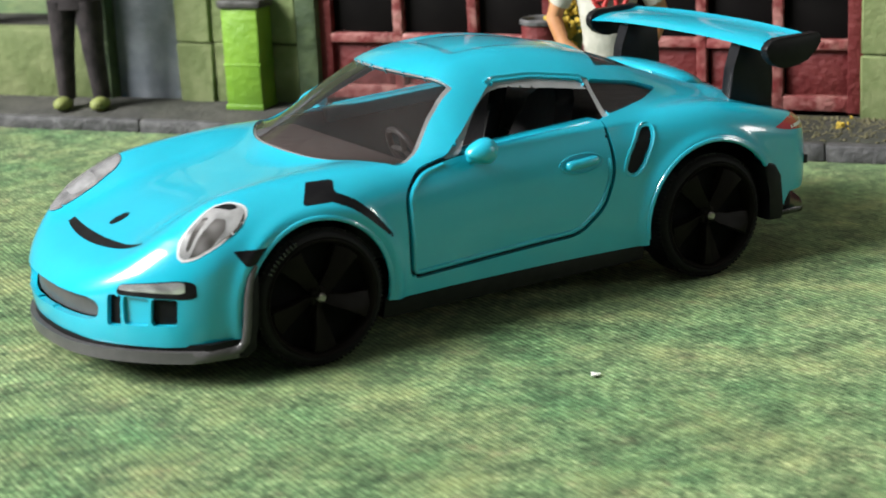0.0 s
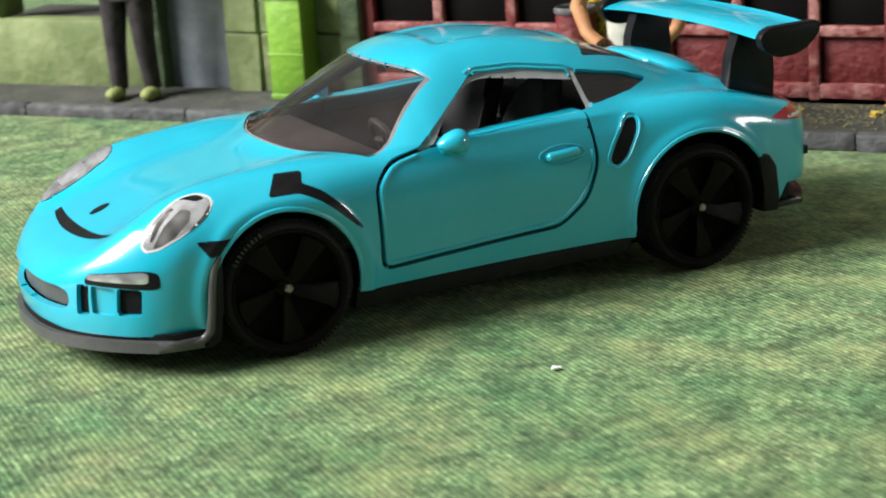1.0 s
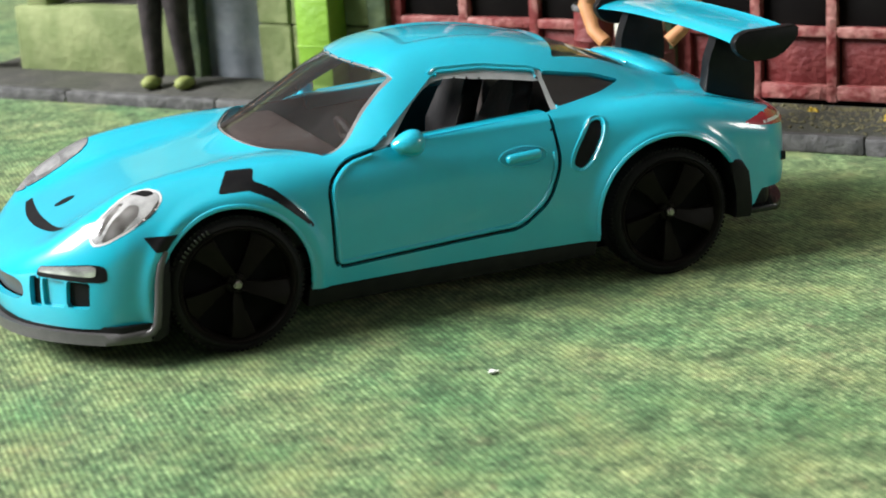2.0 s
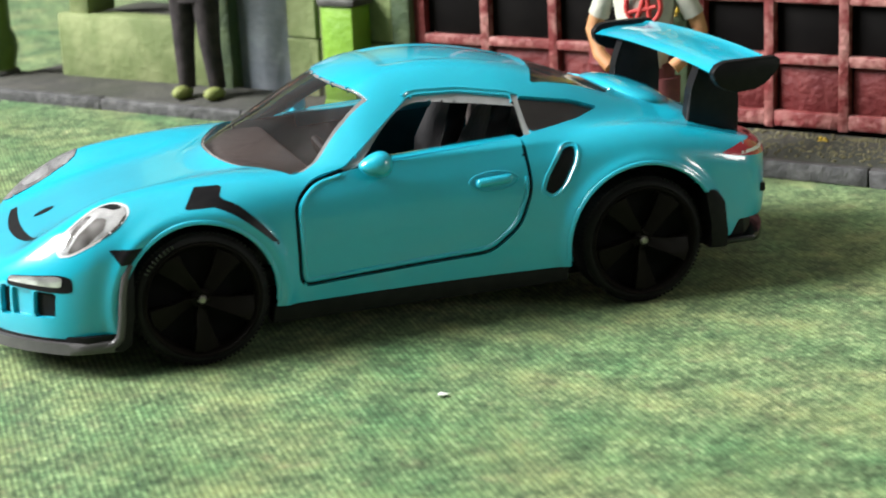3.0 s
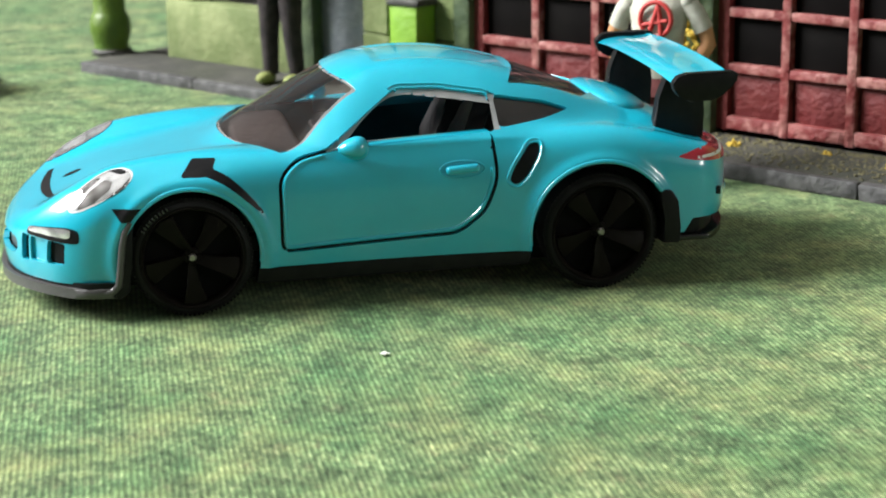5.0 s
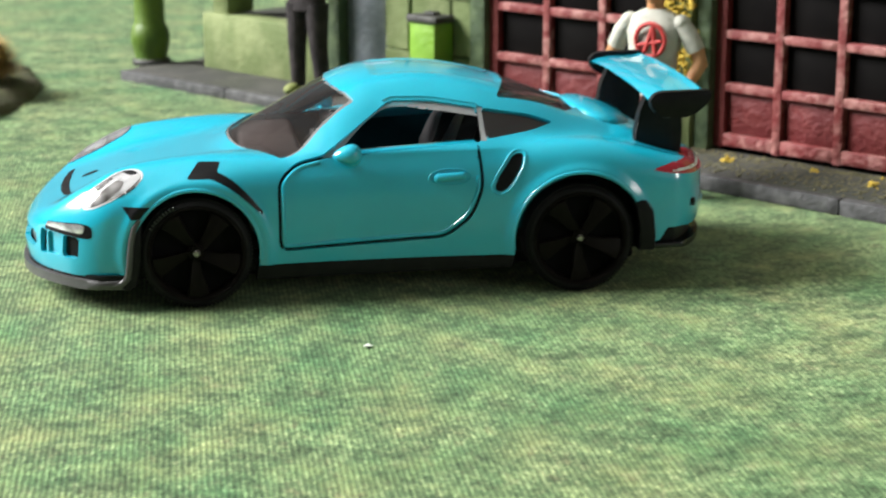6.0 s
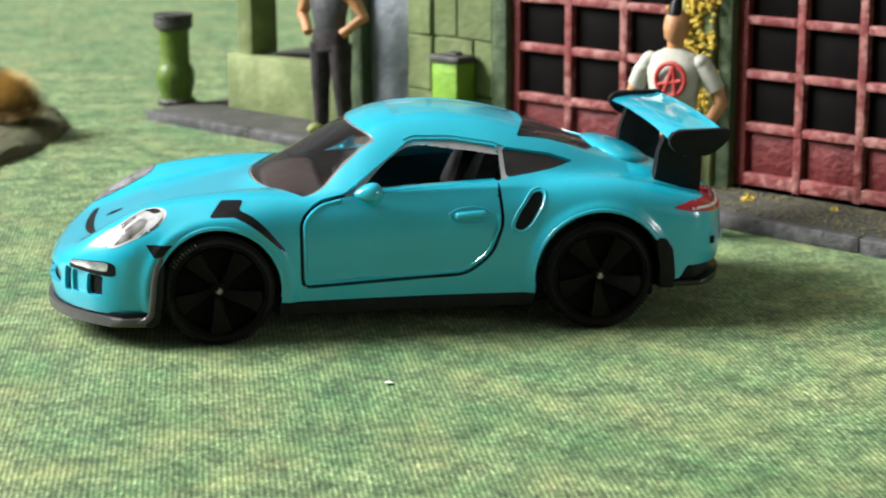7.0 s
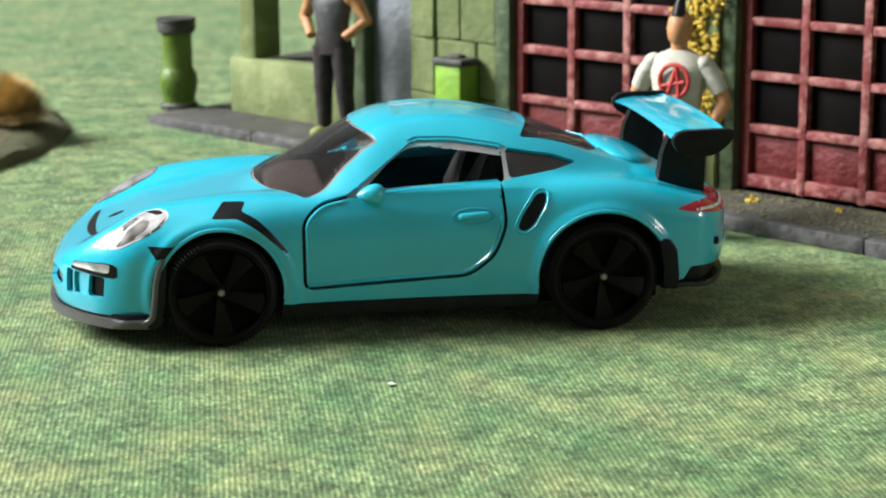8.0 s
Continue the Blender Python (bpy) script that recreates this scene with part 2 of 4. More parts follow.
def lathe(profile, n=32, axis="z", bm=None, centre=(0, 0, 0), closed=True):
    """Turn (radius, height) pairs about an axis."""
    own = bmesh.new()
    rings = []
    for r, h in profile:
        ring = []
        for i in range(n):
            a = 2 * math.pi * i / n
            p = (r * math.cos(a), r * math.sin(a), h)
            if axis == "y":
                p = (p[0], p[2], p[1])
            elif axis == "x":
                p = (p[2], p[0], p[1])
            ring.append(own.verts.new((p[0] + centre[0], p[1] + centre[1], p[2] + centre[2])))
        rings.append(ring)
    for a, b in zip(rings, rings[1:]):
        for i in range(n):
            own.faces.new((a[i], a[(i + 1) % n], b[(i + 1) % n], b[i]))
    if closed:
        own.faces.new(rings[0])
        own.faces.new(rings[-1])
    return join(bm, own)


def sweep(points, radii, n=10, bm=None, squash=1.0, cap=True):
    """A tube of changing radius along points."""
    own = bmesh.new()
    pts = [Vector(p) for p in points]
    rings = []
    q, last = None, None
    for i, p in enumerate(pts):
        d = (pts[min(i + 1, len(pts) - 1)] - pts[max(i - 1, 0)]).normalized()
        q = last.rotation_difference(d) @ q if q else d.to_track_quat("Z", "Y")
        last = d
        r = radii[i] if isinstance(radii, (list, tuple)) else radii
        rings.append([own.verts.new(p + q @ Vector((r * math.cos(2 * math.pi * k / n), squash * r * math.sin(2 * math.pi * k / n), 0))) for k in range(n)])
    for a, b in zip(rings, rings[1:]):
        for k in range(n):
            own.faces.new((a[k], a[(k + 1) % n], b[(k + 1) % n], b[k]))
    if cap:
        own.faces.new(rings[0])
        own.faces.new(rings[-1])
    return join(bm, own)


def blob(centre, size, bm=None, sub=2, rough=0.0):
    own = bmesh.new()
    bmesh.ops.create_icosphere(own, subdivisions=sub, radius=1)
    for v in own.verts:
        k = 1 + (rough * noise.noise(Vector(v.co) * 2.3 + Vector(centre) * 5) if rough else 0)
        v.co = Vector(centre) + Vector((v.co.x * size[0], v.co.y * size[1], v.co.z * size[2])) * k
    return join(bm, own)


def slab(poly, y0, y1, bev=0.0, axis="y", bm=None, seg=2):
    """A plate: an outline of (x, z) pairs (or (x, y) with axis z) given thickness."""
    own = bmesh.new()
    put = (lambda p, h: (p[0], h, p[1])) if axis == "y" else (lambda p, h: (p[0], p[1], h)) if axis == "z" else (lambda p, h: (h, p[0], p[1]))
    a = [own.verts.new(put(p, y0)) for p in poly]
    b = [own.verts.new(put(p, y1)) for p in poly]
    own.faces.new(a)
    own.faces.new(list(reversed(b)))
    k = len(poly)
    for i in range(k):
        own.faces.new((a[i], b[i], b[(i + 1) % k], a[(i + 1) % k]))
    if bev:
        bmesh.ops.bevel(own, geom=own.edges[:], offset=bev, segments=seg, affect="EDGES", profile=0.5)
    return join(bm, own)
M_CLEARGREY = mat("clear_moulded_strip", (0.42, 0.43, 0.43), 0.15, second=(0.30, 0.31, 0.31), scale=500)
M_CLEARGREY.node_tree.nodes["Principled BSDF"].inputs["Alpha"].default_value = 0.6
M_VOID = mat("black_wheel_back", (0.005, 0.005, 0.005), 0.9, spec=0.05, second=(0.004, 0.004, 0.004), scale=900)
M_CEILING = mat("white_ceiling_paint", (0.45, 0.445, 0.43), 0.9, second=(0.42, 0.415, 0.40), scale=3)
M_LAMP = mat("headlight_print", (0.70, 0.71, 0.72), 0.16, 0.75, second=(0.34, 0.34, 0.35), scale=650, coat=1.0, mix=0.8, detail=1.0)
M_RIM = mat("black_wheel_plastic", (0.007, 0.006, 0.005), 0.45, spec=0.05, second=(0.010, 0.008, 0.007), scale=900)
M_INTERIOR = mat("interior_plastic", (0.010, 0.010, 0.011), 0.5, spec=0.35, second=(0.018, 0.017, 0.018), scale=600, bump=0.15, bump_scale=1200)
M_VEST = mat("grey_vest_paint", (0.03, 0.032, 0.036), 0.6, second=(0.09, 0.095, 0.10), scale=500, bump=0.2, bump_scale=900)
M_TROUSER = mat("dull_red_trouser_paint", (0.10, 0.02, 0.02), 0.7, second=(0.16, 0.04, 0.04), scale=600)
M_REDMARK = mat("red_mark_paint", (0.42, 0.03, 0.025), 0.6, second=(0.34, 0.02, 0.02), scale=900)
# turquoise of the door insides, with the cabin's shade put into the colour
M_INNER = mat("shade_toned_turquoise", (0.003, 0.055, 0.075), 0.6, spec=0.2, second=(0.004, 0.07, 0.09), scale=600)
M_DASH = mat("brown_grey_moulding", (0.048, 0.038, 0.036), 0.55, second=(0.08, 0.065, 0.06), scale=500, bump=0.3, bump_scale=900)
M_LINT = mat("pale_lint", (0.62, 0.64, 0.58), 0.9, second=(0.50, 0.52, 0.46), scale=900)
M_GREENIRON = mat("green_iron_paint", (0.07, 0.13, 0.008), 0.45, second=(0.13, 0.21, 0.015), scale=260, third=(0.03, 0.08, 0.008), third_scale=120, bump=0.3, bump_scale=900)
M_MOSS = mat("brown_green_flock", (0.095, 0.090, 0.052), 0.9, spec=0.2, second=(0.19, 0.17, 0.09), scale=500)
M_LAMPGREY = mat("grey_lamp_print", (0.07, 0.066, 0.06), 0.2, 0.5, second=(0.26, 0.25, 0.25), scale=420, coat=1.0, mix=0.8, detail=1.0)
M_FARGREY = mat("mid_grey_lamp_print", (0.30, 0.30, 0.30), 0.2, 0.4, second=(0.55, 0.56, 0.57), scale=520, coat=1.0)
M_SCREENEDGE = mat("screen_rim_plastic", (0.16, 0.155, 0.15), 0.2, second=(0.24, 0.235, 0.23), scale=500)

# ---- the setting: room, table cloth ----
def plain_room():
    """Plain walls that close the place, with the window openings that the daylight comes through."""
    x0, x1, y0, y1, z0, z1 = -96, 108, -108, 132, -45, 105

    def wall(name, bm):
        thing(name, "plain pale painted room wall around the table", "wall", kind="structure", bm=bm, material=M_WALL, smooth=False)

    def holed(name, along, plane, thick, lo, hi, h0, h1, a0, a1, b0, b1):
        bm = bmesh.new()
        for s0, s1, t0, t1 in ((lo, a0, h0, h1), (a1, hi, h0, h1), (a0, a1, h0, b0), (a0, a1, b1, h1)):
            if along == "y":
                box(plane - thick, plane, s0, s1, t0, t1, bm=bm)
            else:
                box(s0, s1, plane - thick, plane, t0, t1, bm=bm)
        wall(name, bm)

    holed("wall_west", "y", x0, 6, y0, y1, z0, z1, -8, 58, 42, 102)
    holed("wall_east", "y", x1 + 6, 6, y0, y1, z0, z1, -100, -74, 25, 54)
    wall("wall_north", box(x0 - 6, x1 + 6, y1, y1 + 6, z0, z1))
    wall("wall_south", box(x0 - 6, x1 + 6, y0 - 6, y0, z0, z1))
    thing("ceiling", "plain white room ceiling", "ceiling", kind="structure", bm=box(x0 - 6, x1 + 6, y0 - 6, y1 + 6, z1, z1 + 6), material=M_CEILING, smooth=False)
    thing("floor", "brown room floor below the table", "floor", kind="structure", bm=box(x0 - 6, x1 + 6, y0 - 6, y1 + 6, z0 - 6, z0), material=M_FLOORWOOD, smooth=False)


plain_room()

bm = bmesh.new()
bmesh.ops.create_grid(bm, x_segments=160, y_segments=160, size=48)
for v in bm.verts:
    d = Vector((v.co.x, v.co.y - 2)).length
    v.co.z = 0.02 * noise.noise(v.co * 0.35) * min(1, max(0, (d - 11) / 6)) + 0.022 * min(1, max(0, (v.co.y + 4) / 2.5))
bmesh.ops.translate(bm, verts=bm.verts, vec=(0, 6, 0))
thing("ground", "printed green grass cloth spread over a table", "cloth", kind="structure", bm=bm, material=M_CLOTH)
thing("table", "plain wooden table under the cloth", "table", bm=box(-48, 48, -42, 54, -2.2, -0.04, 0.1), material=M_FLOORWOOD)

# ---- the model building: local x runs along its front, y into it ----
B = pose(-1.833, 7.841, 0, 0, 0, -52.41)
rng = random.Random(4)
FRONT = 0.661       # the front wall's face behind the kerb edge

base = thing("pavement", "grey weathered pavement base of the model building", "pavement", B, kind="structure")
slab_bm = box(-0.02, 13.0, 0.07, 0.70, 0.0, 0.122, 0.01)
for v in slab_bm.verts:
    if v.co.z > 0.06 and v.co.y > 0.4:
        v.co.z += 0.03 + 0.05 * max(0.0, v.co.x) / 13
part("slab", slab_bm, M_PAVE, base, "paving that rises towards the walls")
part("slab", box(-0.02, 13.0, 0.70, 7.2, 0.0, 0.125, 0.01), M_PAVE, base)
ku = 0.0
while ku < 13.0:
    kl = 1.9 + rng.uniform(-0.3, 0.3)
    part("kerb_stone", box(ku + 0.004, min(ku + kl, 13.0) - 0.004, -0.015, 0.075, 0.0, 0.128, 0.018, jitter=0.006, rng=rng), M_KERB, base)
    ku += kl

house = thing("model_garage", "weathered miniature garage building with green stone walls", "model building", B)


def wall_piece(name, u0, u1, z0, z1, v0=FRONT, v1=FRONT + 0.3, material=M_STONE, bev=0.02, jitter=0.0, label=""):
    return part(name, box(u0, u1, v0, v1, z0, z1, bev, jitter=jitter, rng=rng), material, house, label)


TOP = 3.3
# low wall with its open bay, corner post and lintel
wall_piece("low_wall", 0.60, 2.60, 0.12, 0.742, material=M_STONE, bev=0.03, jitter=0.01)
wall_piece("corner_post", 0.72, 0.97, 0.742, 2.5, FRONT + 0.05, FRONT + 0.42, M_STONE)
wall_piece("lintel", 0.62, 2.6, 2.5, TOP, material=M_STONE)
wall_piece("bay_floor", 0.69, 2.6, 0.64, 0.71, FRONT + 0.3, FRONT + 1.1, M_PAVE)
wall_piece("door_jamb", 2.60, 2.767, 0.12, TOP, FRONT - 0.02, FRONT + 0.4, M_GREENWOOD)
wall_piece("entry_door", 2.767, 3.431, 0.125, 2.3, FRONT + 0.10, FRONT + 0.2, M_BLUEGREY, label="blue-grey scuffed entry door")
wall_piece("door_header", 2.767, 3.431, 2.3, TOP)
wall_piece("side_wall", 4.35, 4.65, 0.12, TOP, FRONT + 0.3, FRONT + 5.5)
wall_piece("back_wall", 2.5, 12.8, 0.12, TOP, FRONT + 5.5, FRONT + 5.8)
wall_piece("bay_side_wall", 2.6, 2.767, 0.12, TOP, FRONT + 0.4, FRONT + 5.5)


def stonework(u0, u1, z0, z1, rows, seed, out=0.0):
    """Courses of blocks, each a little proud or tilted."""
    r = random.Random(seed)
    wall_piece("stone_backing", u0, u1, z0, z1, FRONT + 0.06, FRONT + 0.3)
    z, h = z0, (z1 - z0) / rows
    for k in range(rows):
        u = u0
        first = True
        while u < u1 - 0.02:
            w = (r.uniform(0.3, 0.62) if not first or k % 2 else r.uniform(0.2, 0.34))
            if u1 - u - w < 0.16:
                w = u1 - u
            first = False
            p = r.uniform(-0.008, 0.018) + out
            part("stone", box(u + 0.004, u + w - 0.004, FRONT - p, FRONT + 0.075, z + 0.004, z + h - 0.004, 0.014, 1, jitter=0.007, rng=r), M_STONE, house)
            u += w
        z += h


stonework(3.431, 3.77, 0.125, TOP, 6, 11, 0.03)
stonework(3.77, 4.55, 0.125, TOP, 6, 12)
stonework(6.745, 7.13, 0.125, TOP, 6, 13, 0.07)
stonework(9.091, 9.7, 0.125, TOP, 6, 14, 0.03)
stonework(9.7, 12.8, 0.125, TOP, 6, 15)
wall_piece("jamb", 4.55, 4.735, 0.12, TOP, FRONT - 0.03, FRONT + 0.4, M_GREENWOOD)
wall_piece("jamb", 7.13, 7.279, 0.12, TOP, FRONT - 0.04, FRONT + 0.4, M_GREENWOOD)
wall_piece("roof_edge", 0.3, 13.0, TOP, TOP + 0.15, FRONT - 0.12, FRONT + 5.9, M_SOOT)


def garage_door(u0, u1, cols, levels, z1):
    """A red sectional door: solid panels in the lowest row, dark panes above, and proud bars."""
    door = part("garage_door", box(u0, u1, FRONT + 0.14, FRONT + 0.2, 0.125, z1, 0.005), M_DARK, house, "worn red garage door with dark panes")
    us = [u0 + 0.045 + (u1 - u0 - 0.09) * k / cols for k in range(cols + 1)]
    r = random.Random(int(u0 * 10))

    def bar(a0, a1, b0, b1, material=M_REDEDGE, v=FRONT + 0.05):
        own = box(a0, a1, v, FRONT + 0.145, b0, b1, 0.012, 2, jitter=0.004, rng=r)
        part("bar", own, material, door)

    for k, u in enumerate(us):
        w = 0.058 if k in (0, cols) else 0.040
        bar(u - w, u + w, 0.20, z1 - 0.01, M_REDWOOD if k in (0, cols) else M_REDEDGE, FRONT + 0.045)
    for z in levels:
        for a, b in zip(us, us[1:]):
            bar(a + 0.03, b - 0.03, z - 0.037, z + 0.037)
    for z_lo, z_hi in zip(levels, list(levels[1:]) + [z1]):
        for a, b in zip(us, us[1:]):
            part("pane", box(a + 0.035, b - 0.035, FRONT + 0.118, FRONT + 0.142, z_lo + 0.03, z_hi - 0.03, 0.004), M_DARK, door)
    for a, b in zip(us, us[1:]):
        bar(a + 0.03, b - 0.03, 0.215, 0.325, M_REDEDGE)
        part("panel", box(a + 0.05, b - 0.05, FRONT + 0.10, FRONT + 0.15, 0.32, levels[0] - 0.04, 0.02, jitter=0.004, rng=r), M_REDWOOD, door, "red lower panel")
    return door


garage_door(4.735, 6.745, 3, (0.71, 1.17, 1.62, 2.06, 2.48), 2.8)
garage_door(7.279, 9.091, 3, (0.711, 1.152, 1.598, 2.04, 2.48), 2.9)
wall_piece("door_lintel", 4.735, 6.745, 2.8, TOP, material=M_GREENWOOD)
wall_piece("door_lintel", 7.279, 9.091, 2.9, TOP, material=M_GREENWOOD)


# ---- things by the building ----
def at(u, v, z=0.0, turn=0.0):
    return B @ pose(u, v, z, 0, 0, turn)


def clumps(name, label, m, spots, size, material, seed, category="foliage"):
    r = random.Random(seed)
    bm = bmesh.new()
    for x, y, z, s in spots:
        for _ in range(22):
            c = (x + r.gauss(0, s), y + r.gauss(0, s * 0.4), z + r.gauss(0, s))
            blob(c, [size * r.uniform(0.6, 1.3) for _ in range(3)], bm, 1, 0.4)
    return thing(name, label, category, m, kind="stuff", bm=bm, material=material, smooth=False)


r = random.Random(8)
clumps("climbing_plant", "yellow clump foliage climbing up the green stone pillar", at(6.99, FRONT - 0.12),
       [(r.uniform(-0.16, 0.16), 0, 0.75 + 2.1 * k / 40, 0.055) for k in range(40)], 0.022, M_VINE, 3)
clumps("fallen_leaves", "few yellow flock leaves lying on the pavement", at(8.25, 0.40, 0.155),
       [(-0.6, 0, 0.01, 0.02), (0.15, 0.1, 0.01, 0.02), (0.75, 0.0, 0.01, 0.03)], 0.016, M_VINE, 5, "leaves")

r = random.Random(17)
bm = bmesh.new()
for _ in range(3600):
    u, v = r.uniform(6.2, 12.5), 0.09 + 0.56 * r.random() ** 0.6
    k = r.uniform(0.006, 0.018)
    blob((u, v, 0.124 + (0.03 + 0.05 * u / 13) * (v - 0.08) / 0.6 + k * 0.3), (k, k, k * 0.6), bm, 1)
tagged(part("moss", bm, M_MOSS, base, "brown-green flock scattered on the pavement", smooth=False), kind="stuff")

# ---- the toy car: local x to its tail, -y to the side that faces the camera's path ----
def curve(knots):
    xs, ys = np.array([k[0] for k in knots], float), np.array([k[1] for k in knots], float)
    m = np.gradient(ys, xs)

    def f(x):
        x = np.clip(np.asarray(x, float), xs[0], xs[-1])
        i = np.clip(np.searchsorted(xs, x) - 1, 0, len(xs) - 2)
        h = xs[i + 1] - xs[i]
        t = (x - xs[i]) / h
        return ((2 * t**3 - 3 * t**2 + 1) * ys[i] + (t**3 - 2 * t**2 + t) * h * m[i]
                + (-2 * t**3 + 3 * t**2) * ys[i + 1] + (t**3 - t**2) * h * m[i + 1])
    return f


def smax(a, b, k):
    h = np.maximum(k - np.abs(a - b), 0) / k
    return np.maximum(a, b) + h * h * k * 0.25


def smin(a, b, k):
    return -smax(-a, -b, k)


HOOD = curve([(-2.45, 0.38), (-2.32, 0.48), (-2.2, 0.565), (-2.1, 0.615), (-2.0, 0.658), (-1.85, 0.715), (-1.7, 0.768), (-1.3, 0.85), (-1.0, 0.90), (-0.6, 0.93), (0.0, 0.95), (0.6, 0.985), (1.0, 1.0), (1.35, 0.985), (1.65, 0.93), (1.9, 0.86), (2.2, 0.78)])
WIDE = curve([(-2.4, 0.86), (-2.0, 0.89), (-1.6, 0.935), (-1.23, 0.96), (-0.8, 0.935), (-0.3, 0.915), (0.3, 0.915), (0.75, 0.94), (1.2, 0.985), (1.6, 0.97), (2.2, 0.88)])
ROOF = curve([(-2.4, -0.2), (-1.6, 0.45), (-1.25, 0.75), (-1.0, 0.925), (-0.7, 1.095), (-0.4, 1.26), (-0.2, 1.343), (0.1, 1.386), (0.4, 1.377), (0.7, 1.323), (1.0, 1.233), (1.3, 1.115), (1.5, 1.055), (1.7, 0.995), (1.85, 0.91), (1.95, 0.80), (2.5, 0.2)])
FEND = curve([(-2.4, 0.0), (-2.15, 0.012), (-1.95, 0.055), (-1.75, 0.088), (-1.4, 0.086), (-1.0, 0.045), (-0.7, 0.01), (0.5, 0.0), (1.0, -0.01), (1.4, -0.015), (1.9, -0.02), (2.2, 0)])


def body_field(x, y, z):
    """Negative inside the car's shell."""
    a = np.abs(y)
    top = z - (HOOD(x) + FEND(x) * np.exp(-((a - 0.655) / 0.17) ** 2) - 0.05 * np.clip((a - 0.72) / 0.25, 0, 1) ** 2)
    zz = np.clip((z - 0.55) / 0.45, -1, 1)
    side = a - (WIDE(x) - 0.075 * np.clip(zz, 0, 1) ** 2 - 0.05 * np.clip(-zz, 0, 1) ** 2)
    for ax, rr in ((-1.228, 0.455), (1.228, 0.45)):
        side = side - 0.020 * np.exp(-((np.hypot(x - ax, z - 0.36) - rr) / 0.035) ** 2)
    nose = (-2.335 + 0.50 * (a / 0.95) ** 2.5 + 0.10 * np.clip((z - 0.42) / 0.3, 0, 1) ** 2 + 0.04 * np.clip((0.36 - z) / 0.2, 0, 1) ** 2) - x
    tail = x - (2.19 - 0.26 * (a / 0.95) ** 3 - 0.10 * np.clip((z - 0.74) / 0.15, 0, 1) ** 2 - 0.10 * np.clip((0.5 - z) / 0.25, 0, 1) ** 2)
    low = 0.20 - z
    lower = smax(smax(smax(smax(top, side, 0.14), nose, 0.10), tail, 0.10), low, 0.03)
    xr = x - 0.14 * (a / 0.62) ** 2.2 * np.clip((0.25 - x) / 0.6, 0, 1)
    crown = z - (ROOF(xr) - 0.012 * np.clip((0.30 - a) / 0.05, 0, 1) * np.clip((x + 0.05) / 0.06, 0, 1) * np.clip((0.85 - x) / 0.05, 0, 1) - (0.085 - 0.025 * np.clip(-x / 0.4, 0, 1)) * (a / 0.6) ** 2)
    wall = a - (0.85 - 1.02 * np.clip(z - 0.95, 0, None) - 0.22 * np.clip((x - 0.55) / 0.8, 0, 1.2) ** 1.6 - 0.05 * np.clip((-0.2 - x) / 0.5, 0, 1) ** 2)
    cabin = smax(smax(crown, wall, 0.10), 0.5 - z, 0.02)
    return smin(lower, cabin, 0.06)


def shell(field, x0, x1, z_axis, rings, around, cap):
    """Half of a shell (y <= 0), its points found along rays from the car's spine."""
    half = math.pi / 2
    ways, spine = [], []
    for i in range(cap):
        e = half * (1 - i / cap)
        ways.append((-math.sin(e), math.cos(e)))
        spine.append(x0)
    for i in range(rings + 1):
        ways.append((0.0, 1.0))
        spine.append(x0 + (x1 - x0) * i / rings)
    for i in range(1, cap + 1):
        e = half * i / cap
        ways.append((math.sin(e), math.cos(e)))
        spine.append(x1)
    ways, spine = np.array(ways), np.array(spine)
    th = np.linspace(0, math.pi, around + 1)
    # from straight down (0) by the near side to straight up
    dy, dz = -np.sin(th), -np.cos(th)
    D = np.stack([np.repeat(ways[:, :1], len(th), 1), ways[:, 1:] * dy, ways[:, 1:] * dz], -1)
    O = np.stack([np.repeat(spine[:, None], len(th), 1), np.zeros((len(spine), len(th))), np.full((len(spine), len(th)), z_axis)], -1)
    lo, hi = np.zeros(D.shape[:2]), np.full(D.shape[:2], 1.3)
    for _ in range(34):
        mid = (lo + hi) / 2
        P = O + D * mid[..., None]
        inside = field(P[..., 0], P[..., 1], P[..., 2]) < 0
        lo, hi = np.where(inside, mid, lo), np.where(inside, hi, mid)
    P = O + D * lo[..., None]
    P[:, 0, 1] = P[:, -1, 1] = 0.0
    P[0, :, 1] = P[-1, :, 1] = 0.0
    return P


P = shell(body_field, -1.75, 1.65, 0.52, 300, 210, 100)
hb = bmesh.new()
grid = [[hb.verts.new(p) for p in row] for row in P]
for a, b in zip(grid, grid[1:]):
    for i in range(len(a) - 1):
        hb.faces.new((a[i], a[i + 1], b[i + 1], b[i]))
bmesh.ops.remove_doubles(hb, verts=hb.verts, dist=1e-5)
region = hb.faces.layers.int.new("region")


def poly_field(poly):
    """Signed distance to a closed outline in a plane, negative inside."""
    pts = [Vector(p) for p in poly]

    def f(p):
        p = Vector(p)
        best, inside = 1e9, False
        for a, b in zip(pts, pts[1:] + pts[:1]):
            ab = b - a
            t = max(0.0, min(1.0, (p - a).dot(ab) / max(ab.length_squared, 1e-12)))
            best = min(best, (p - a - ab * t).length)
            if (a.y > p.y) != (b.y > p.y) and p.x < (b.x - a.x) * (p.y - a.y) / (b.y - a.y) + a.x:
                inside = not inside
        return -best if inside else best
    return f


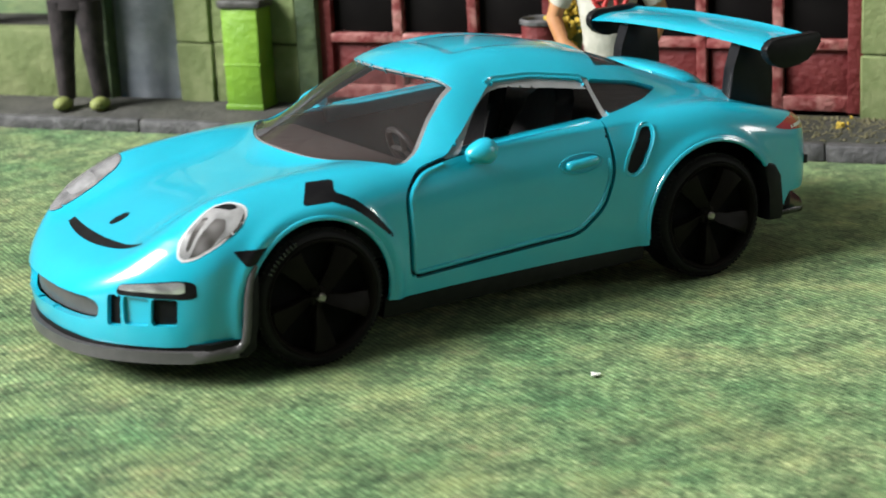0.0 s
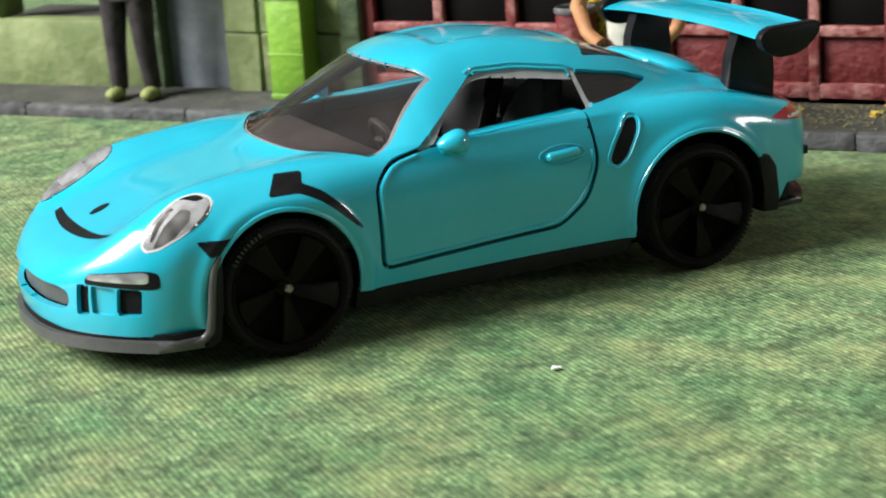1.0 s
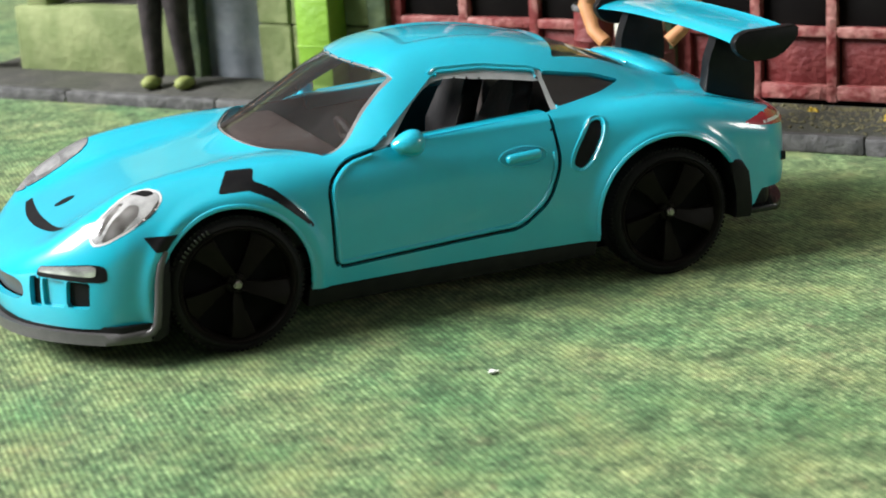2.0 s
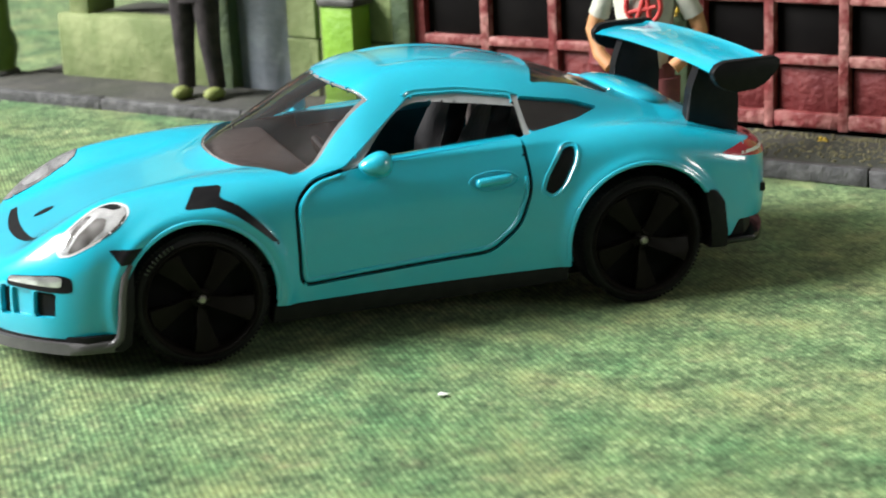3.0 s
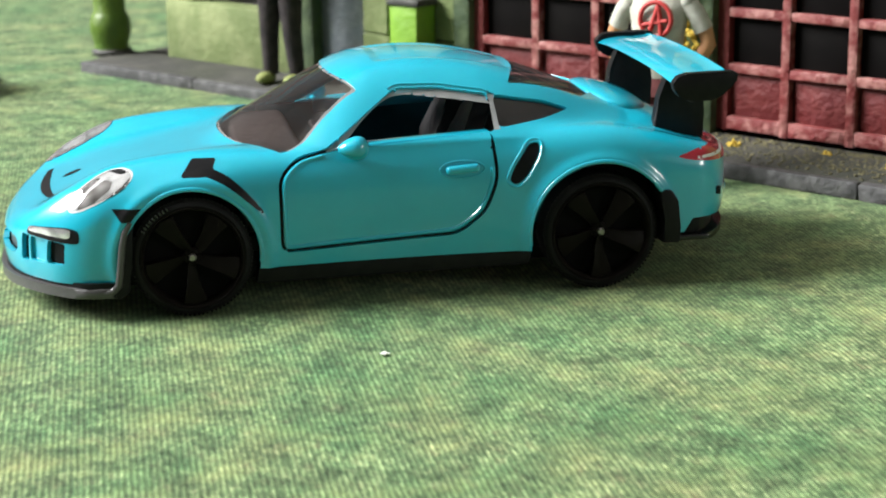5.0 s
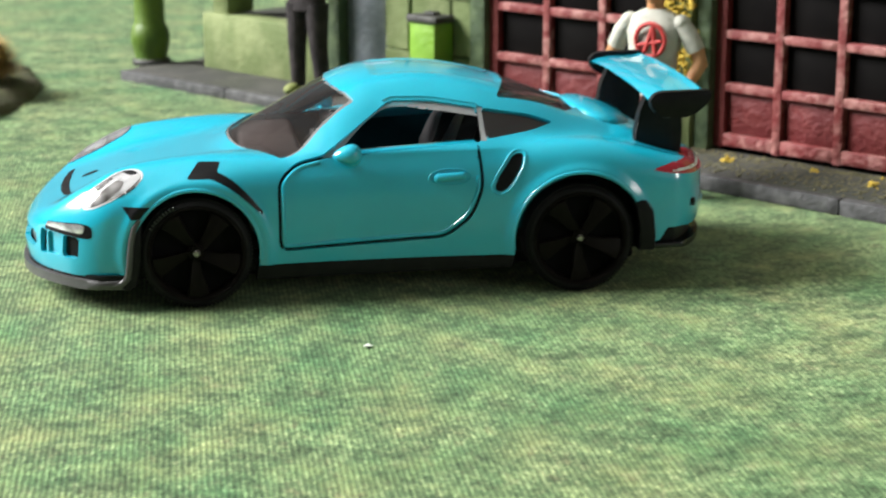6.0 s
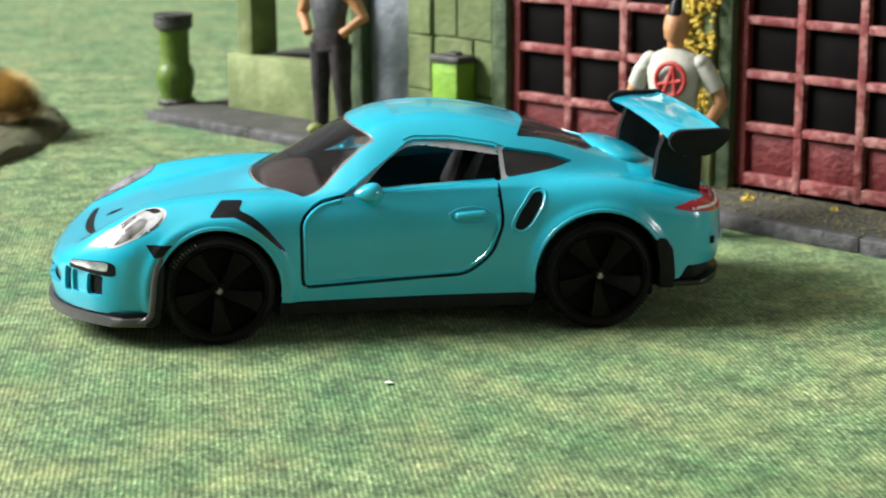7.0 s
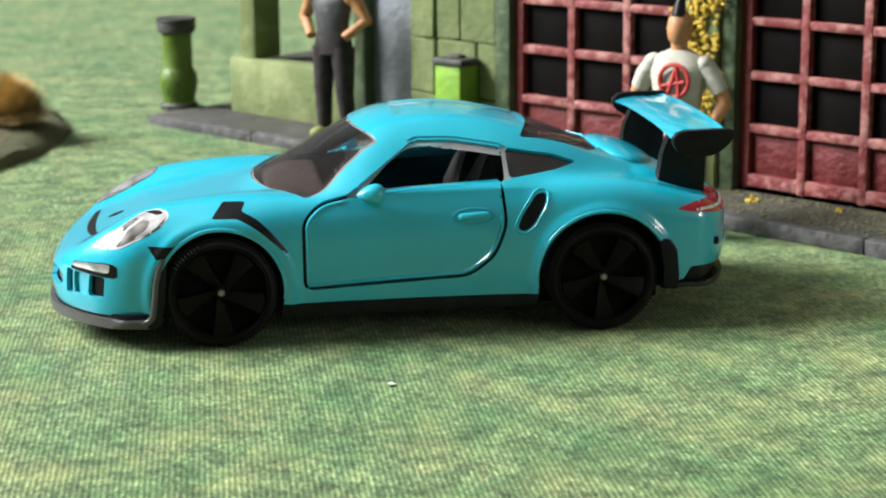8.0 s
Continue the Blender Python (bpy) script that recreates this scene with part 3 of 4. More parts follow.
def rounded(poly, r, n=5):
    """An outline with its corners rounded."""
    out, k = [], len(poly)
    for i in range(k):
        a, b, c = Vector(poly[i - 1]), Vector(poly[i]), Vector(poly[(i + 1) % k])
        rr = min(r, (a - b).length * 0.45, (c - b).length * 0.45)
        p, q = b + (a - b).normalized() * rr, b + (c - b).normalized() * rr
        for j in range(n + 1):
            t = j / n
            out.append(tuple(p * (1 - t) ** 2 + b * 2 * t * (1 - t) + q * t * t))
    return out


def carve(field, where, number, only=(0,)):
    """Cut the half shell along field = 0 among the vertices where() holds, and number the faces inside."""
    val = {}
    for v in hb.verts:
        if where(v.co):
            val[v] = field(v.co)
    edges = [e for e in hb.edges if e.verts[0] in val and e.verts[1] in val and (val[e.verts[0]] < 0) != (val[e.verts[1]] < 0)
             and any(f[region] in only for f in e.link_faces)]
    fresh = set()
    for e in edges:
        a, b = e.verts
        if val[a] == val[b]:
            continue
        t = val[a] / (val[a] - val[b])
        if t < 0.06:
            val[a] = 0.0
            fresh.add(a)
            continue
        if t > 0.94:
            val[b] = 0.0
            fresh.add(b)
            continue
        ne, nv = bmesh.utils.edge_split(e, a, t)
        val[nv] = 0.0
        fresh.add(nv)
    faces = {f for v in fresh for f in v.link_faces if f[region] in only}
    for f in faces:
        cut = [v for v in f.verts if v in fresh]
        if len(cut) == 2 and not any(e.other_vert(cut[0]) is cut[1] for e in cut[0].link_edges if f in e.link_faces):
            bmesh.utils.face_split(f, cut[0], cut[1])
    for f in hb.faces:
        if f[region] in only and all(v in val for v in f.verts):
            if min(val[v] for v in f.verts) < -1e-9 and max(val[v] for v in f.verts) < 1e-6:
                f[region] = number


def side(poly):
    g = poly_field(poly)
    xs, zs = [p[0] for p in poly], [p[1] for p in poly]
    lim = (min(xs) - 0.12, max(xs) + 0.12, min(zs) - 0.12, max(zs) + 0.12)
    return (lambda c: g((c.x, c.z))), (lambda c: lim[0] < c.x < lim[1] and lim[2] < c.z < lim[3] and c.y < -0.38)


AX, HUB_Z = 1.228, 0.36
(BODY, HOLE, SCREEN, WINDOW, BAND, PILLAR, QUARTER, REAR_GLASS, DOOR, GROOVE, LAMP, LAMP_RIM, PRINT, DUCT, GRILLE,
 SLOT, FOG, FOG_EDGE, TAIL, TAIL_BAR, BADGE, SMILE, SMILE_END, LAMP_GREY, LAMP_DARK, LAMP_FAR, LAMP_FAR_GREY, LAMP_ARC, SCREEN_EDGE, PANEL) = range(30)

for cx, rr in ((-AX, 0.402), (AX, 0.436)):
    carve(lambda c: math.hypot(c.x - cx, c.z - HUB_Z) - rr, lambda c: c.y < -0.3 and c.z < 0.95 and abs(c.x - cx) < 0.62, HOLE)
carve(lambda c: c.z - (0.224 if c.x < -AX else 0.265 if c.x < AX else 0.32 + 0.085 * min(1.0, max(0.0, (c.x - 1.76) / 0.05))), lambda c: c.z < 0.5, HOLE)

win = rounded([(-0.45, 0.922), (-0.30, 0.940), (0.56, 0.985), (0.605, 0.99), (0.61, 1.178), (0.30, 1.226), (0.04, 1.232)], 0.04)
carve(*side(win), WINDOW)
TOPEDGE = curve([(-0.4, 0.90), (0.02, 1.195), (0.30, 1.180), (0.62, 1.135)])
carve(lambda c: float(TOPEDGE(c.x)) - c.z, lambda c: c.y < -0.38 and c.z > 0.9 and -0.45 < c.x < 0.7, BAND, (WINDOW,))
quarter = rounded([(0.636, 1.175), (0.64, 1.002), (0.95, 1.03), (1.12, 1.062), (0.95, 1.12)], 0.03)
carve(*side(quarter), QUARTER)
carve(*side([(0.60, 0.992), (0.645, 0.995), (0.645, 1.178), (0.60, 1.186)]), PILLAR)

door = rounded([(-0.71, 0.345), (-0.71, 0.80), (-0.60, 0.90), (-0.42, 0.94), (-0.36, 0.95), (0.585, 1.005), (0.61, 0.72), (0.53, 0.52), (0.36, 0.39)], 0.07)
dfield, dwhere = side(door)
carve(dfield, dwhere, GROOVE)
carve(lambda c: dfield(c) + 0.021, dwhere, DOOR, (GROOVE,))
for f in hb.faces:
    if f[region] == GROOVE and f.calc_center_median().z > 0.945 and -0.22 < f.calc_center_median().x < 0.57:
        f[region] = DOOR


def screen_field(c):
    a = abs(c.y)
    base = -0.99 + 0.20 * (a / 0.65) ** 2.2
    top = -0.325 + 0.14 * (a / 0.55) ** 2
    edge = a - (0.785 - 0.78 * (c.z - 0.926))
    return max(base - c.x, c.x - top, edge)


carve(screen_field, lambda c: c.z > 0.8 and c.x < 0.1, SCREEN_EDGE)
carve(lambda c: screen_field(c) + 0.014, lambda c: c.z > 0.8 and c.x < 0.1, SCREEN, (SCREEN_EDGE,))
carve(lambda c: max(0.86 - 0.1 * (c.y / 0.5) ** 2 - c.x, c.x - 1.40 + 0.15 * (c.y / 0.4) ** 2, abs(c.y) - 0.50 + 0.22 * (c.x - 0.86)), lambda c: c.z > 1.0 and c.x > 0.6, REAR_GLASS)

# headlight: an oval in a plane that faces forwards, outwards and up
LC, LL, LE = Vector((-1.723, -0.793, 0.76)), Vector((0.7644, 0.0226, 0.6444)), Vector((-0.3371, 0.8659, 0.3695))
glamp = poly_field(rounded([(0.175, 0.065), (0.207, -0.012), (0.186, -0.07), (0.118, -0.108), (0.035, -0.118), (-0.061, -0.105), (-0.162, -0.066), (-0.22, -0.012), (-0.213, 0.03), (-0.154, 0.075), (-0.057, 0.098), (0.033, 0.112), (0.10, 0.108)], 0.03))


def lfield(c):
    d = c - LC
    return glamp((d.dot(LL), d.dot(LE) / 0.88))


def lwhere(c):
    return c.y < -0.4 and (c - LC).length < 0.42


carve(lfield, lwhere, LAMP_RIM)
carve(lambda c: lfield(c) + 0.013, lwhere, LAMP, (LAMP_RIM,))


def in_lamp(poly, number):
    g = poly_field(poly)
    carve(lambda c: g(((c - LC).dot(LL), (c - LC).dot(LE))), lwhere, number, (LAMP,))


in_lamp(rounded([(-0.185, -0.03), (-0.06, 0.005), (0.055, 0.022), (0.085, -0.02), (0.04, -0.062), (-0.07, -0.076), (-0.14, -0.058)], 0.015), LAMP_GREY)
in_lamp(rounded([(-0.175, 0.004), (-0.06, 0.052), (0.03, 0.072), (0.045, 0.050), (-0.05, 0.026), (-0.15, -0.006)], 0.012), LAMP_GREY)
in_lamp(rounded([(0.085, 0.085), (0.13, 0.075), (0.17, 0.03), (0.18, -0.01), (0.135, 0.005), (0.115, 0.05)], 0.015), LAMP_DARK)

arc = poly_field([(-0.05, -0.099), (0.03, -0.108), (0.11, -0.098), (0.165, -0.062), (0.172, -0.05), (0.10, -0.083), (0.03, -0.094)])
carve(lambda c: arc(((c - LC).dot(LL), (c - LC).dot(LE))), lwhere, LAMP_ARC, (LAMP, LAMP_RIM))
# the far lamp reaches further inboard
gfar = poly_field(rounded([(0.165, 0.10), (0.154, 0.175), (0.08, 0.228), (-0.05, 0.268), (-0.18, 0.292), (-0.30, 0.295), (-0.335, 0.25), (-0.25, 0.10), (-0.20, 0.0), (0.1, 0.0)], 0.03))
carve(lambda c: gfar(((c - LC).dot(LL), (c - LC).dot(LE))), lambda c: c.y < -0.3 and (c - LC).length < 0.6, LAMP_FAR)
gfar2 = poly_field(rounded([(-0.02, 0.12), (-0.02, 0.24), (-0.12, 0.265), (-0.20, 0.26), (-0.16, 0.12)], 0.03))
carve(lambda c: gfar2(((c - LC).dot(LL), (c - LC).dot(LE))), lambda c: c.y < -0.3 and (c - LC).length < 0.6, LAMP_FAR_GREY, (LAMP_FAR,))

# black print over the front arch, and the dart before it
flag = [(-1.194, 0.455), (-1.055, 0.44), (-1.085, 0.348), (-1.0, 0.285), (-0.91, 0.185), (-0.80, 0.045), (-0.815, 0.03), (-0.93, 0.135), (-1.02, 0.215), (-1.12, 0.285), (-1.275, 0.292)]
gflag = poly_field(flag)
carve(lambda c: gflag((c.x, c.z - 0.6 * abs(c.y))), lambda c: c.y < -0.5 and -1.45 < c.x < -0.65 and c.z > 0.45, PRINT)
carve(*side([(-1.675, 0.675), (-1.50, 0.672), (-1.50, 0.60), (-1.625, 0.595)]), PRINT)
duct = rounded([(0.865, 0.925), (0.80, 0.918), (0.70, 0.78), (0.667, 0.70), (0.715, 0.675), (0.775, 0.72), (0.85, 0.85)], 0.035)
carve(*side(duct), DUCT)


def front(poly):
    g = poly_field(poly)
    return (lambda c: g((abs(c.y), c.z))), (lambda c: c.x < -1.82 and 0.2 < c.z < 0.66)


carve(*front(rounded([(-0.3, 0.330), (0.44, 0.335), (0.50, 0.36), (0.505, 0.43), (0.44, 0.452), (-0.3, 0.450)], 0.03)), GRILLE)
carve(*front(rounded([(0.545, 0.322), (0.615, 0.325), (0.625, 0.484), (0.56, 0.482)], 0.012)), SLOT)
carve(*front(rounded([(0.745, 0.335), (0.835, 0.335), (0.845, 0.468), (0.755, 0.474)], 0.012)), SLOT)
carve(*front(rounded([(0.632, 0.335), (0.735, 0.335), (0.745, 0.470), (0.634, 0.478)], 0.012)), PANEL)
carve(*front(rounded([(0.60, 0.485), (0.74, 0.478), (0.89, 0.468), (0.885, 0.55), (0.84, 0.562), (0.61, 0.535)], 0.02)), FOG_EDGE)
carve(*front(rounded([(0.61, 0.508), (0.74, 0.504), (0.862, 0.498), (0.860, 0.548), (0.84, 0.556), (0.615, 0.533)], 0.014)), FOG, (FOG_EDGE,))


def smile_field(c):
    a = abs(c.y)
    mid = -2.06 + 0.075 * (a / 0.55) ** 2
    return max(abs(c.x - mid) - 0.027 * max(0.0, 1 - (a / 0.58) ** 2) - 0.003, a - 0.56)


# the print sits off the centre line: its outer ends are on the near side only
carve(smile_field, lambda c: c.z > 0.5 and c.x < -1.85, SMILE_END)
carve(lambda c: abs(c.y) - 0.36, lambda c: c.z > 0.5 and c.x < -1.85, SMILE, (SMILE_END,))
carve(lambda c: math.hypot((c.x + 1.895) / 0.055, c.y / 0.04) - 1, lambda c: c.z > 0.6 and -2.1 < c.x < -1.8, BADGE)
tailp = rounded([(1.70, 0.79), (1.80, 0.765), (2.04, 0.735), (2.30, 0.735), (2.30, 0.80), (2.0, 0.828), (1.86, 0.825)], 0.03)
tfield, twhere = side(tailp)
carve(tfield, twhere, TAIL)
carve(lambda c: abs(c.z - 0.775 - 0.02 * (c.x - 1.9)) - 0.008, lambda c: twhere(c) and c.x > 1.84, TAIL_BAR, (TAIL,))


def side_y(x, z):
    """How far out the near flank stands at (x, z)."""
    a, b = -1.2, -0.4
    for _ in range(24):
        m = (a + b) / 2
        if float(body_field(np.array([x]), np.array([m]), np.array([z]))[0]) > 0:
            a = m
        else:
            b = m
    return a


def bead(poly, off, r, sg, closed=True, sink=0.3):
    """A rounded edge that follows an outline on the flank, set off sideways."""
    pts = []
    k = len(poly)
    for i in range(k if closed else k - 1):
        p, q = Vector(poly[i]), Vector(poly[(i + 1) % k])
        steps = max(1, round((q - p).length / 0.03))
        pts += [p.lerp(q, j / steps) for j in range(steps)]
    if not closed:
        pts.append(Vector(poly[-1]))
    k = len(pts)
    mid = sum(pts, Vector((0, 0))) / k
    line = []
    for i in range(k):
        a, b = (pts[i - 1], pts[(i + 1) % k]) if closed else (pts[max(i - 1, 0)], pts[min(i + 1, k - 1)])
        d = (b - a).normalized()
        nrm = Vector((d.y, -d.x))
        if nrm.dot(pts[i] - mid) < 0:
            nrm = -nrm
        p = pts[i] + nrm * off
        line.append((p.x, sg * -(side_y(p.x, p.y) + sink * r), p.y))
    if closed:
        line.append(line[0])
    return sweep(line, r, 8, cap=not closed)


def split_parts():
    """Point lists and faces of every region of the half shell."""
    out = {}
    for f in hb.faces:
        out.setdefault(f[region], []).append([tuple(v.co) for v in f.verts])
    return out


PARTS = split_parts()
NORMAL = {}
hb.normal_update()
out = sum(v.normal.dot(v.co - Vector((v.co.x, 0, 0.52))) for v in hb.verts)
for v in hb.verts:
    NORMAL[tuple(v.co)] = v.normal * (1 if out > 0 else -1)


def skin(region_ids, mirror="both", push=0.0, thick=0.0, also=()):
    """A mesh of some regions: on the near side, the far side, or both; pushed in or out and given thickness."""
    bm = bmesh.new()
    index = {}

    def vert(p, s):
        q = Vector(p) + NORMAL[p] * push
        key = (round(q.x, 5), round(q.y * s, 5), round(q.z, 5))
        if key not in index:
            index[key] = bm.verts.new((q.x, q.y * s, q.z))
        return index[key]

    for rid, which in [(k, mirror) for k in region_ids] + list(also):
        for poly in PARTS.get(rid, []):
            for s in {"both": (1, -1), "near": (1,), "far": (-1,)}[which]:
                vs = []
                for p in poly:
                    v = vert(p, s)
                    if v not in vs:
                        vs.append(v)
                if len(vs) > 2 and not bm.faces.get(vs):
                    try:
                        bm.faces.new(vs if s == 1 else vs[::-1])
                    except ValueError:
                        pass
    bmesh.ops.recalc_face_normals(bm, faces=bm.faces)
    if thick:
        bm.normal_update()
        edges = [e for e in bm.edges if e.is_boundary]
        ring = {}
        for e in edges:
            for v in e.verts:
                if v not in ring:
                    ring[v] = bm.verts.new(v.co - v.normal * thick)
        for e in edges:
            a, b = e.verts
            try:
                bm.faces.new((a, b, ring[b], ring[a]))
            except ValueError:
                pass
    return bm


car = thing("toy_car", "glossy turquoise die-cast toy sports car with rear wing", "toy car")
body = part("body", skin([BODY], thick=0.035, also=[(SMILE_END, "far"), (LAMP_FAR, "near"), (LAMP_FAR_GREY, "near")]), M_PAINT, car)
part("windscreen", skin([SCREEN], push=-0.012), M_HAZY, car)
part("windscreen_edge", skin([SCREEN_EDGE], push=-0.008), M_SCREENEDGE, car, "clear plastic rim of the windscreen")
part("rear_window", skin([REAR_GLASS], push=-0.012), M_GLASS, car)
part("grille", skin([GRILLE], push=-0.05), M_GREYBLACK, body, "dark recessed front grille")
part("bonnet_slot", skin([SMILE], push=0.0015, also=[(SMILE_END, "near")]), M_DECAL, body, "black curved print on the bonnet")
part("bonnet_badge", skin([BADGE], push=0.0015), M_DECAL, body, "small dark plain badge")
for mirror in ("near", "far"):
    sg = -1 if mirror == "near" else 1
    dr = part("door", skin([DOOR], mirror, thick=0.03), M_PAINT, car)
    part("quarter_window", skin([QUARTER], mirror, push=-0.02), M_GLASS, car)
    part("window_band", skin([BAND], mirror, push=-0.018), M_CLEARGREY, car, "clear plastic strip along the window top")
    part("window_pillar", skin([PILLAR], mirror, push=-0.008), M_CLEARGREY, car, "clear plastic window pillar")
    part("door_gap", skin([GROOVE], mirror, push=-0.022), M_BLACK, car)
    lamp_rim = part("headlight", skin([LAMP_RIM], mirror, push=0.002), M_CHROME, car, "silver printed headlight")
    part("lens", skin([LAMP] if mirror == "near" else [LAMP, LAMP_FAR], mirror, push=0.004), M_LAMP, lamp_rim, "silver reflector print with grey shading")
    part("reflector", skin([LAMP_GREY] if mirror == "near" else [LAMP_GREY, LAMP_FAR_GREY], mirror, push=0.004), M_LAMPGREY if mirror == "near" else M_FARGREY, lamp_rim, "dark grey reflector print")
    part("indicator", skin([LAMP_DARK], mirror, push=0.004), M_DECAL, lamp_rim, "black printed lamp corner")
    part("door_edge", bead(sorted((p for p in door if p[1] < 0.935), key=lambda p: p[0] < 0), -0.034, 0.014, sg, closed=False), M_PAINT, dr)
    part("window_rail", bead([p for p in win if p[1] > 1.0 and p[0] < 0.6], 0.016, 0.013, sg, closed=False, sink=0.5), M_PAINT, body)
    part("duct_rim", bead(duct, 0.016, 0.010, sg, sink=0.4), M_PAINT, body)
    for cx, rr in ((-AX, 0.402), (AX, 0.436)):
        part("arch_lip", bead([(cx + (rr + 0.004) * math.cos(radians(a)), HUB_Z + (rr + 0.004) * math.sin(radians(a))) for a in range(-8, 189, 4)], 0.0, 0.014, sg, closed=False), M_PAINT, body)
    part("lamp_line", skin([LAMP_ARC], mirror, push=0.004), M_LAMPGREY, lamp_rim, "dark printed lamp edge")
    sill = box(-0.30, 0.58, sg * 0.75 - 0.05, sg * 0.75 + 0.05, 0.90, 0.985, 0.012)
    for v in sill.verts:
        v.co.z += 0.045 * (v.co.x - 0.6)
    part("door_sill", sill, M_PAINT, dr)
    part("arch_print", skin([PRINT], mirror, push=0.0015), M_DECAL, body, "black printed stripe over the front arch")
    part("side_duct", skin([DUCT], mirror, push=-0.012), M_BLACK, body, "black side air intake")
    part("intake", skin([SLOT], mirror, push=-0.03), M_BLACK, body, "black bumper intake")
    part("bumper_panel", skin([PANEL], mirror, push=-0.022), M_PAINT, body)
    fog = part("fog_light_surround", skin([FOG_EDGE], mirror, push=0.002), M_DECAL, body)
    part("fog_light", skin([FOG], mirror, push=0.006), M_LAMP, fog, "silver fog light strip")
    tl = part("tail_light", skin([TAIL], mirror, push=0.002), M_RED, car, "red tail light with a white bar")
    part("light_bar", skin([TAIL_BAR], mirror, push=0.003), M_WHITE, tl)
    vy = -side_y(1.99, 0.552)
    part("rear_vent", box(1.965, 2.012, sg * vy - 0.012, sg * vy + 0.012, 0.528, 0.578, 0.006), M_BLACK, body, "small black vent in the rear bumper")
    # mirror on its stalk
    mb = blob((-0.27, sg * 0.945, 0.958), (0.092, 0.075, 0.078), sub=3)
    for v in mb.verts:
        k = (v.co.x + 0.355) / 0.17
        v.co.z = 0.958 + (v.co.z - 0.958) * (0.55 + 0.6 * k)
        v.co.y = sg * 0.945 + (v.co.y - sg * 0.945) * (0.75 + 0.35 * k)
    mirror_ob = part("wing_mirror", mb, M_PAINT, dr)
    part("stalk", sweep([(-0.28, sg * 0.84, 0.905), (-0.275, sg * 0.88, 0.92), (-0.27, sg * 0.93, 0.94)], [0.03, 0.026, 0.03], 10), M_PAINT, mirror_ob)
    hd = box(0.285, 0.490, sg * 0.910 - 0.026, sg * 0.910 + 0.026, 0.762, 0.814, 0.024, 4)
    for v in hd.verts:
        v.co.z += 0.06 * (v.co.x - 0.388)
    part("handle", hd, M_PAINT, dr)
    part("handle_surround", bead([(0.388 + 0.135 * math.cos(radians(a)), 0.785 + 0.050 * math.sin(radians(a))) for a in range(0, 360, 15)], 0.0, 0.006, sg, sink=-0.1), M_PAINT, dr)
    part("guard_edge", sweep([(-1.80, sg * 0.898, 0.172), (-1.73, sg * 0.914, 0.174), (-1.685, sg * 0.928, 0.190), (-1.660, sg * 0.942, 0.225), (-1.648, sg * 0.952, 0.30), (-1.630, sg * 0.95, 0.45), (-1.612, sg * 0.945, 0.53), (-1.575, sg * 0.94, 0.595)], [0.026, 0.025, 0.023, 0.022, 0.021, 0.020, 0.019, 0.016], 12), M_GREYBLACK, car, "grey moulded edge of the wheel guard")
    # grey guard rising in front of the front wheel, black one behind the rear wheel
    part("arch_guard", slab([(-1.70, 0.15), (-1.66, 0.135), (-1.60, 0.17), (-1.575, 0.35), (-1.555, 0.60), (-1.60, 0.615), (-1.625, 0.60), (-1.64, 0.40), (-1.655, 0.25)], sg * 0.80, sg * 0.945, 0.014), M_BLACK, car)
    part("rear_guard", slab([(1.60, 0.275), (1.712, 0.268), (1.722, 0.36), (1.705, 0.53), (1.66, 0.60), (1.58, 0.612), (1.60, 0.51), (1.63, 0.42)], sg * 0.80, sg * 0.998, 0.014), M_BLACK, car)
    part("side_skirt", slab([(-0.86, 0.160), (0.80, 0.168), (0.82, 0.29), (-0.84, 0.275)], sg * 0.75, sg * 0.885, 0.014), M_BLACK, car)


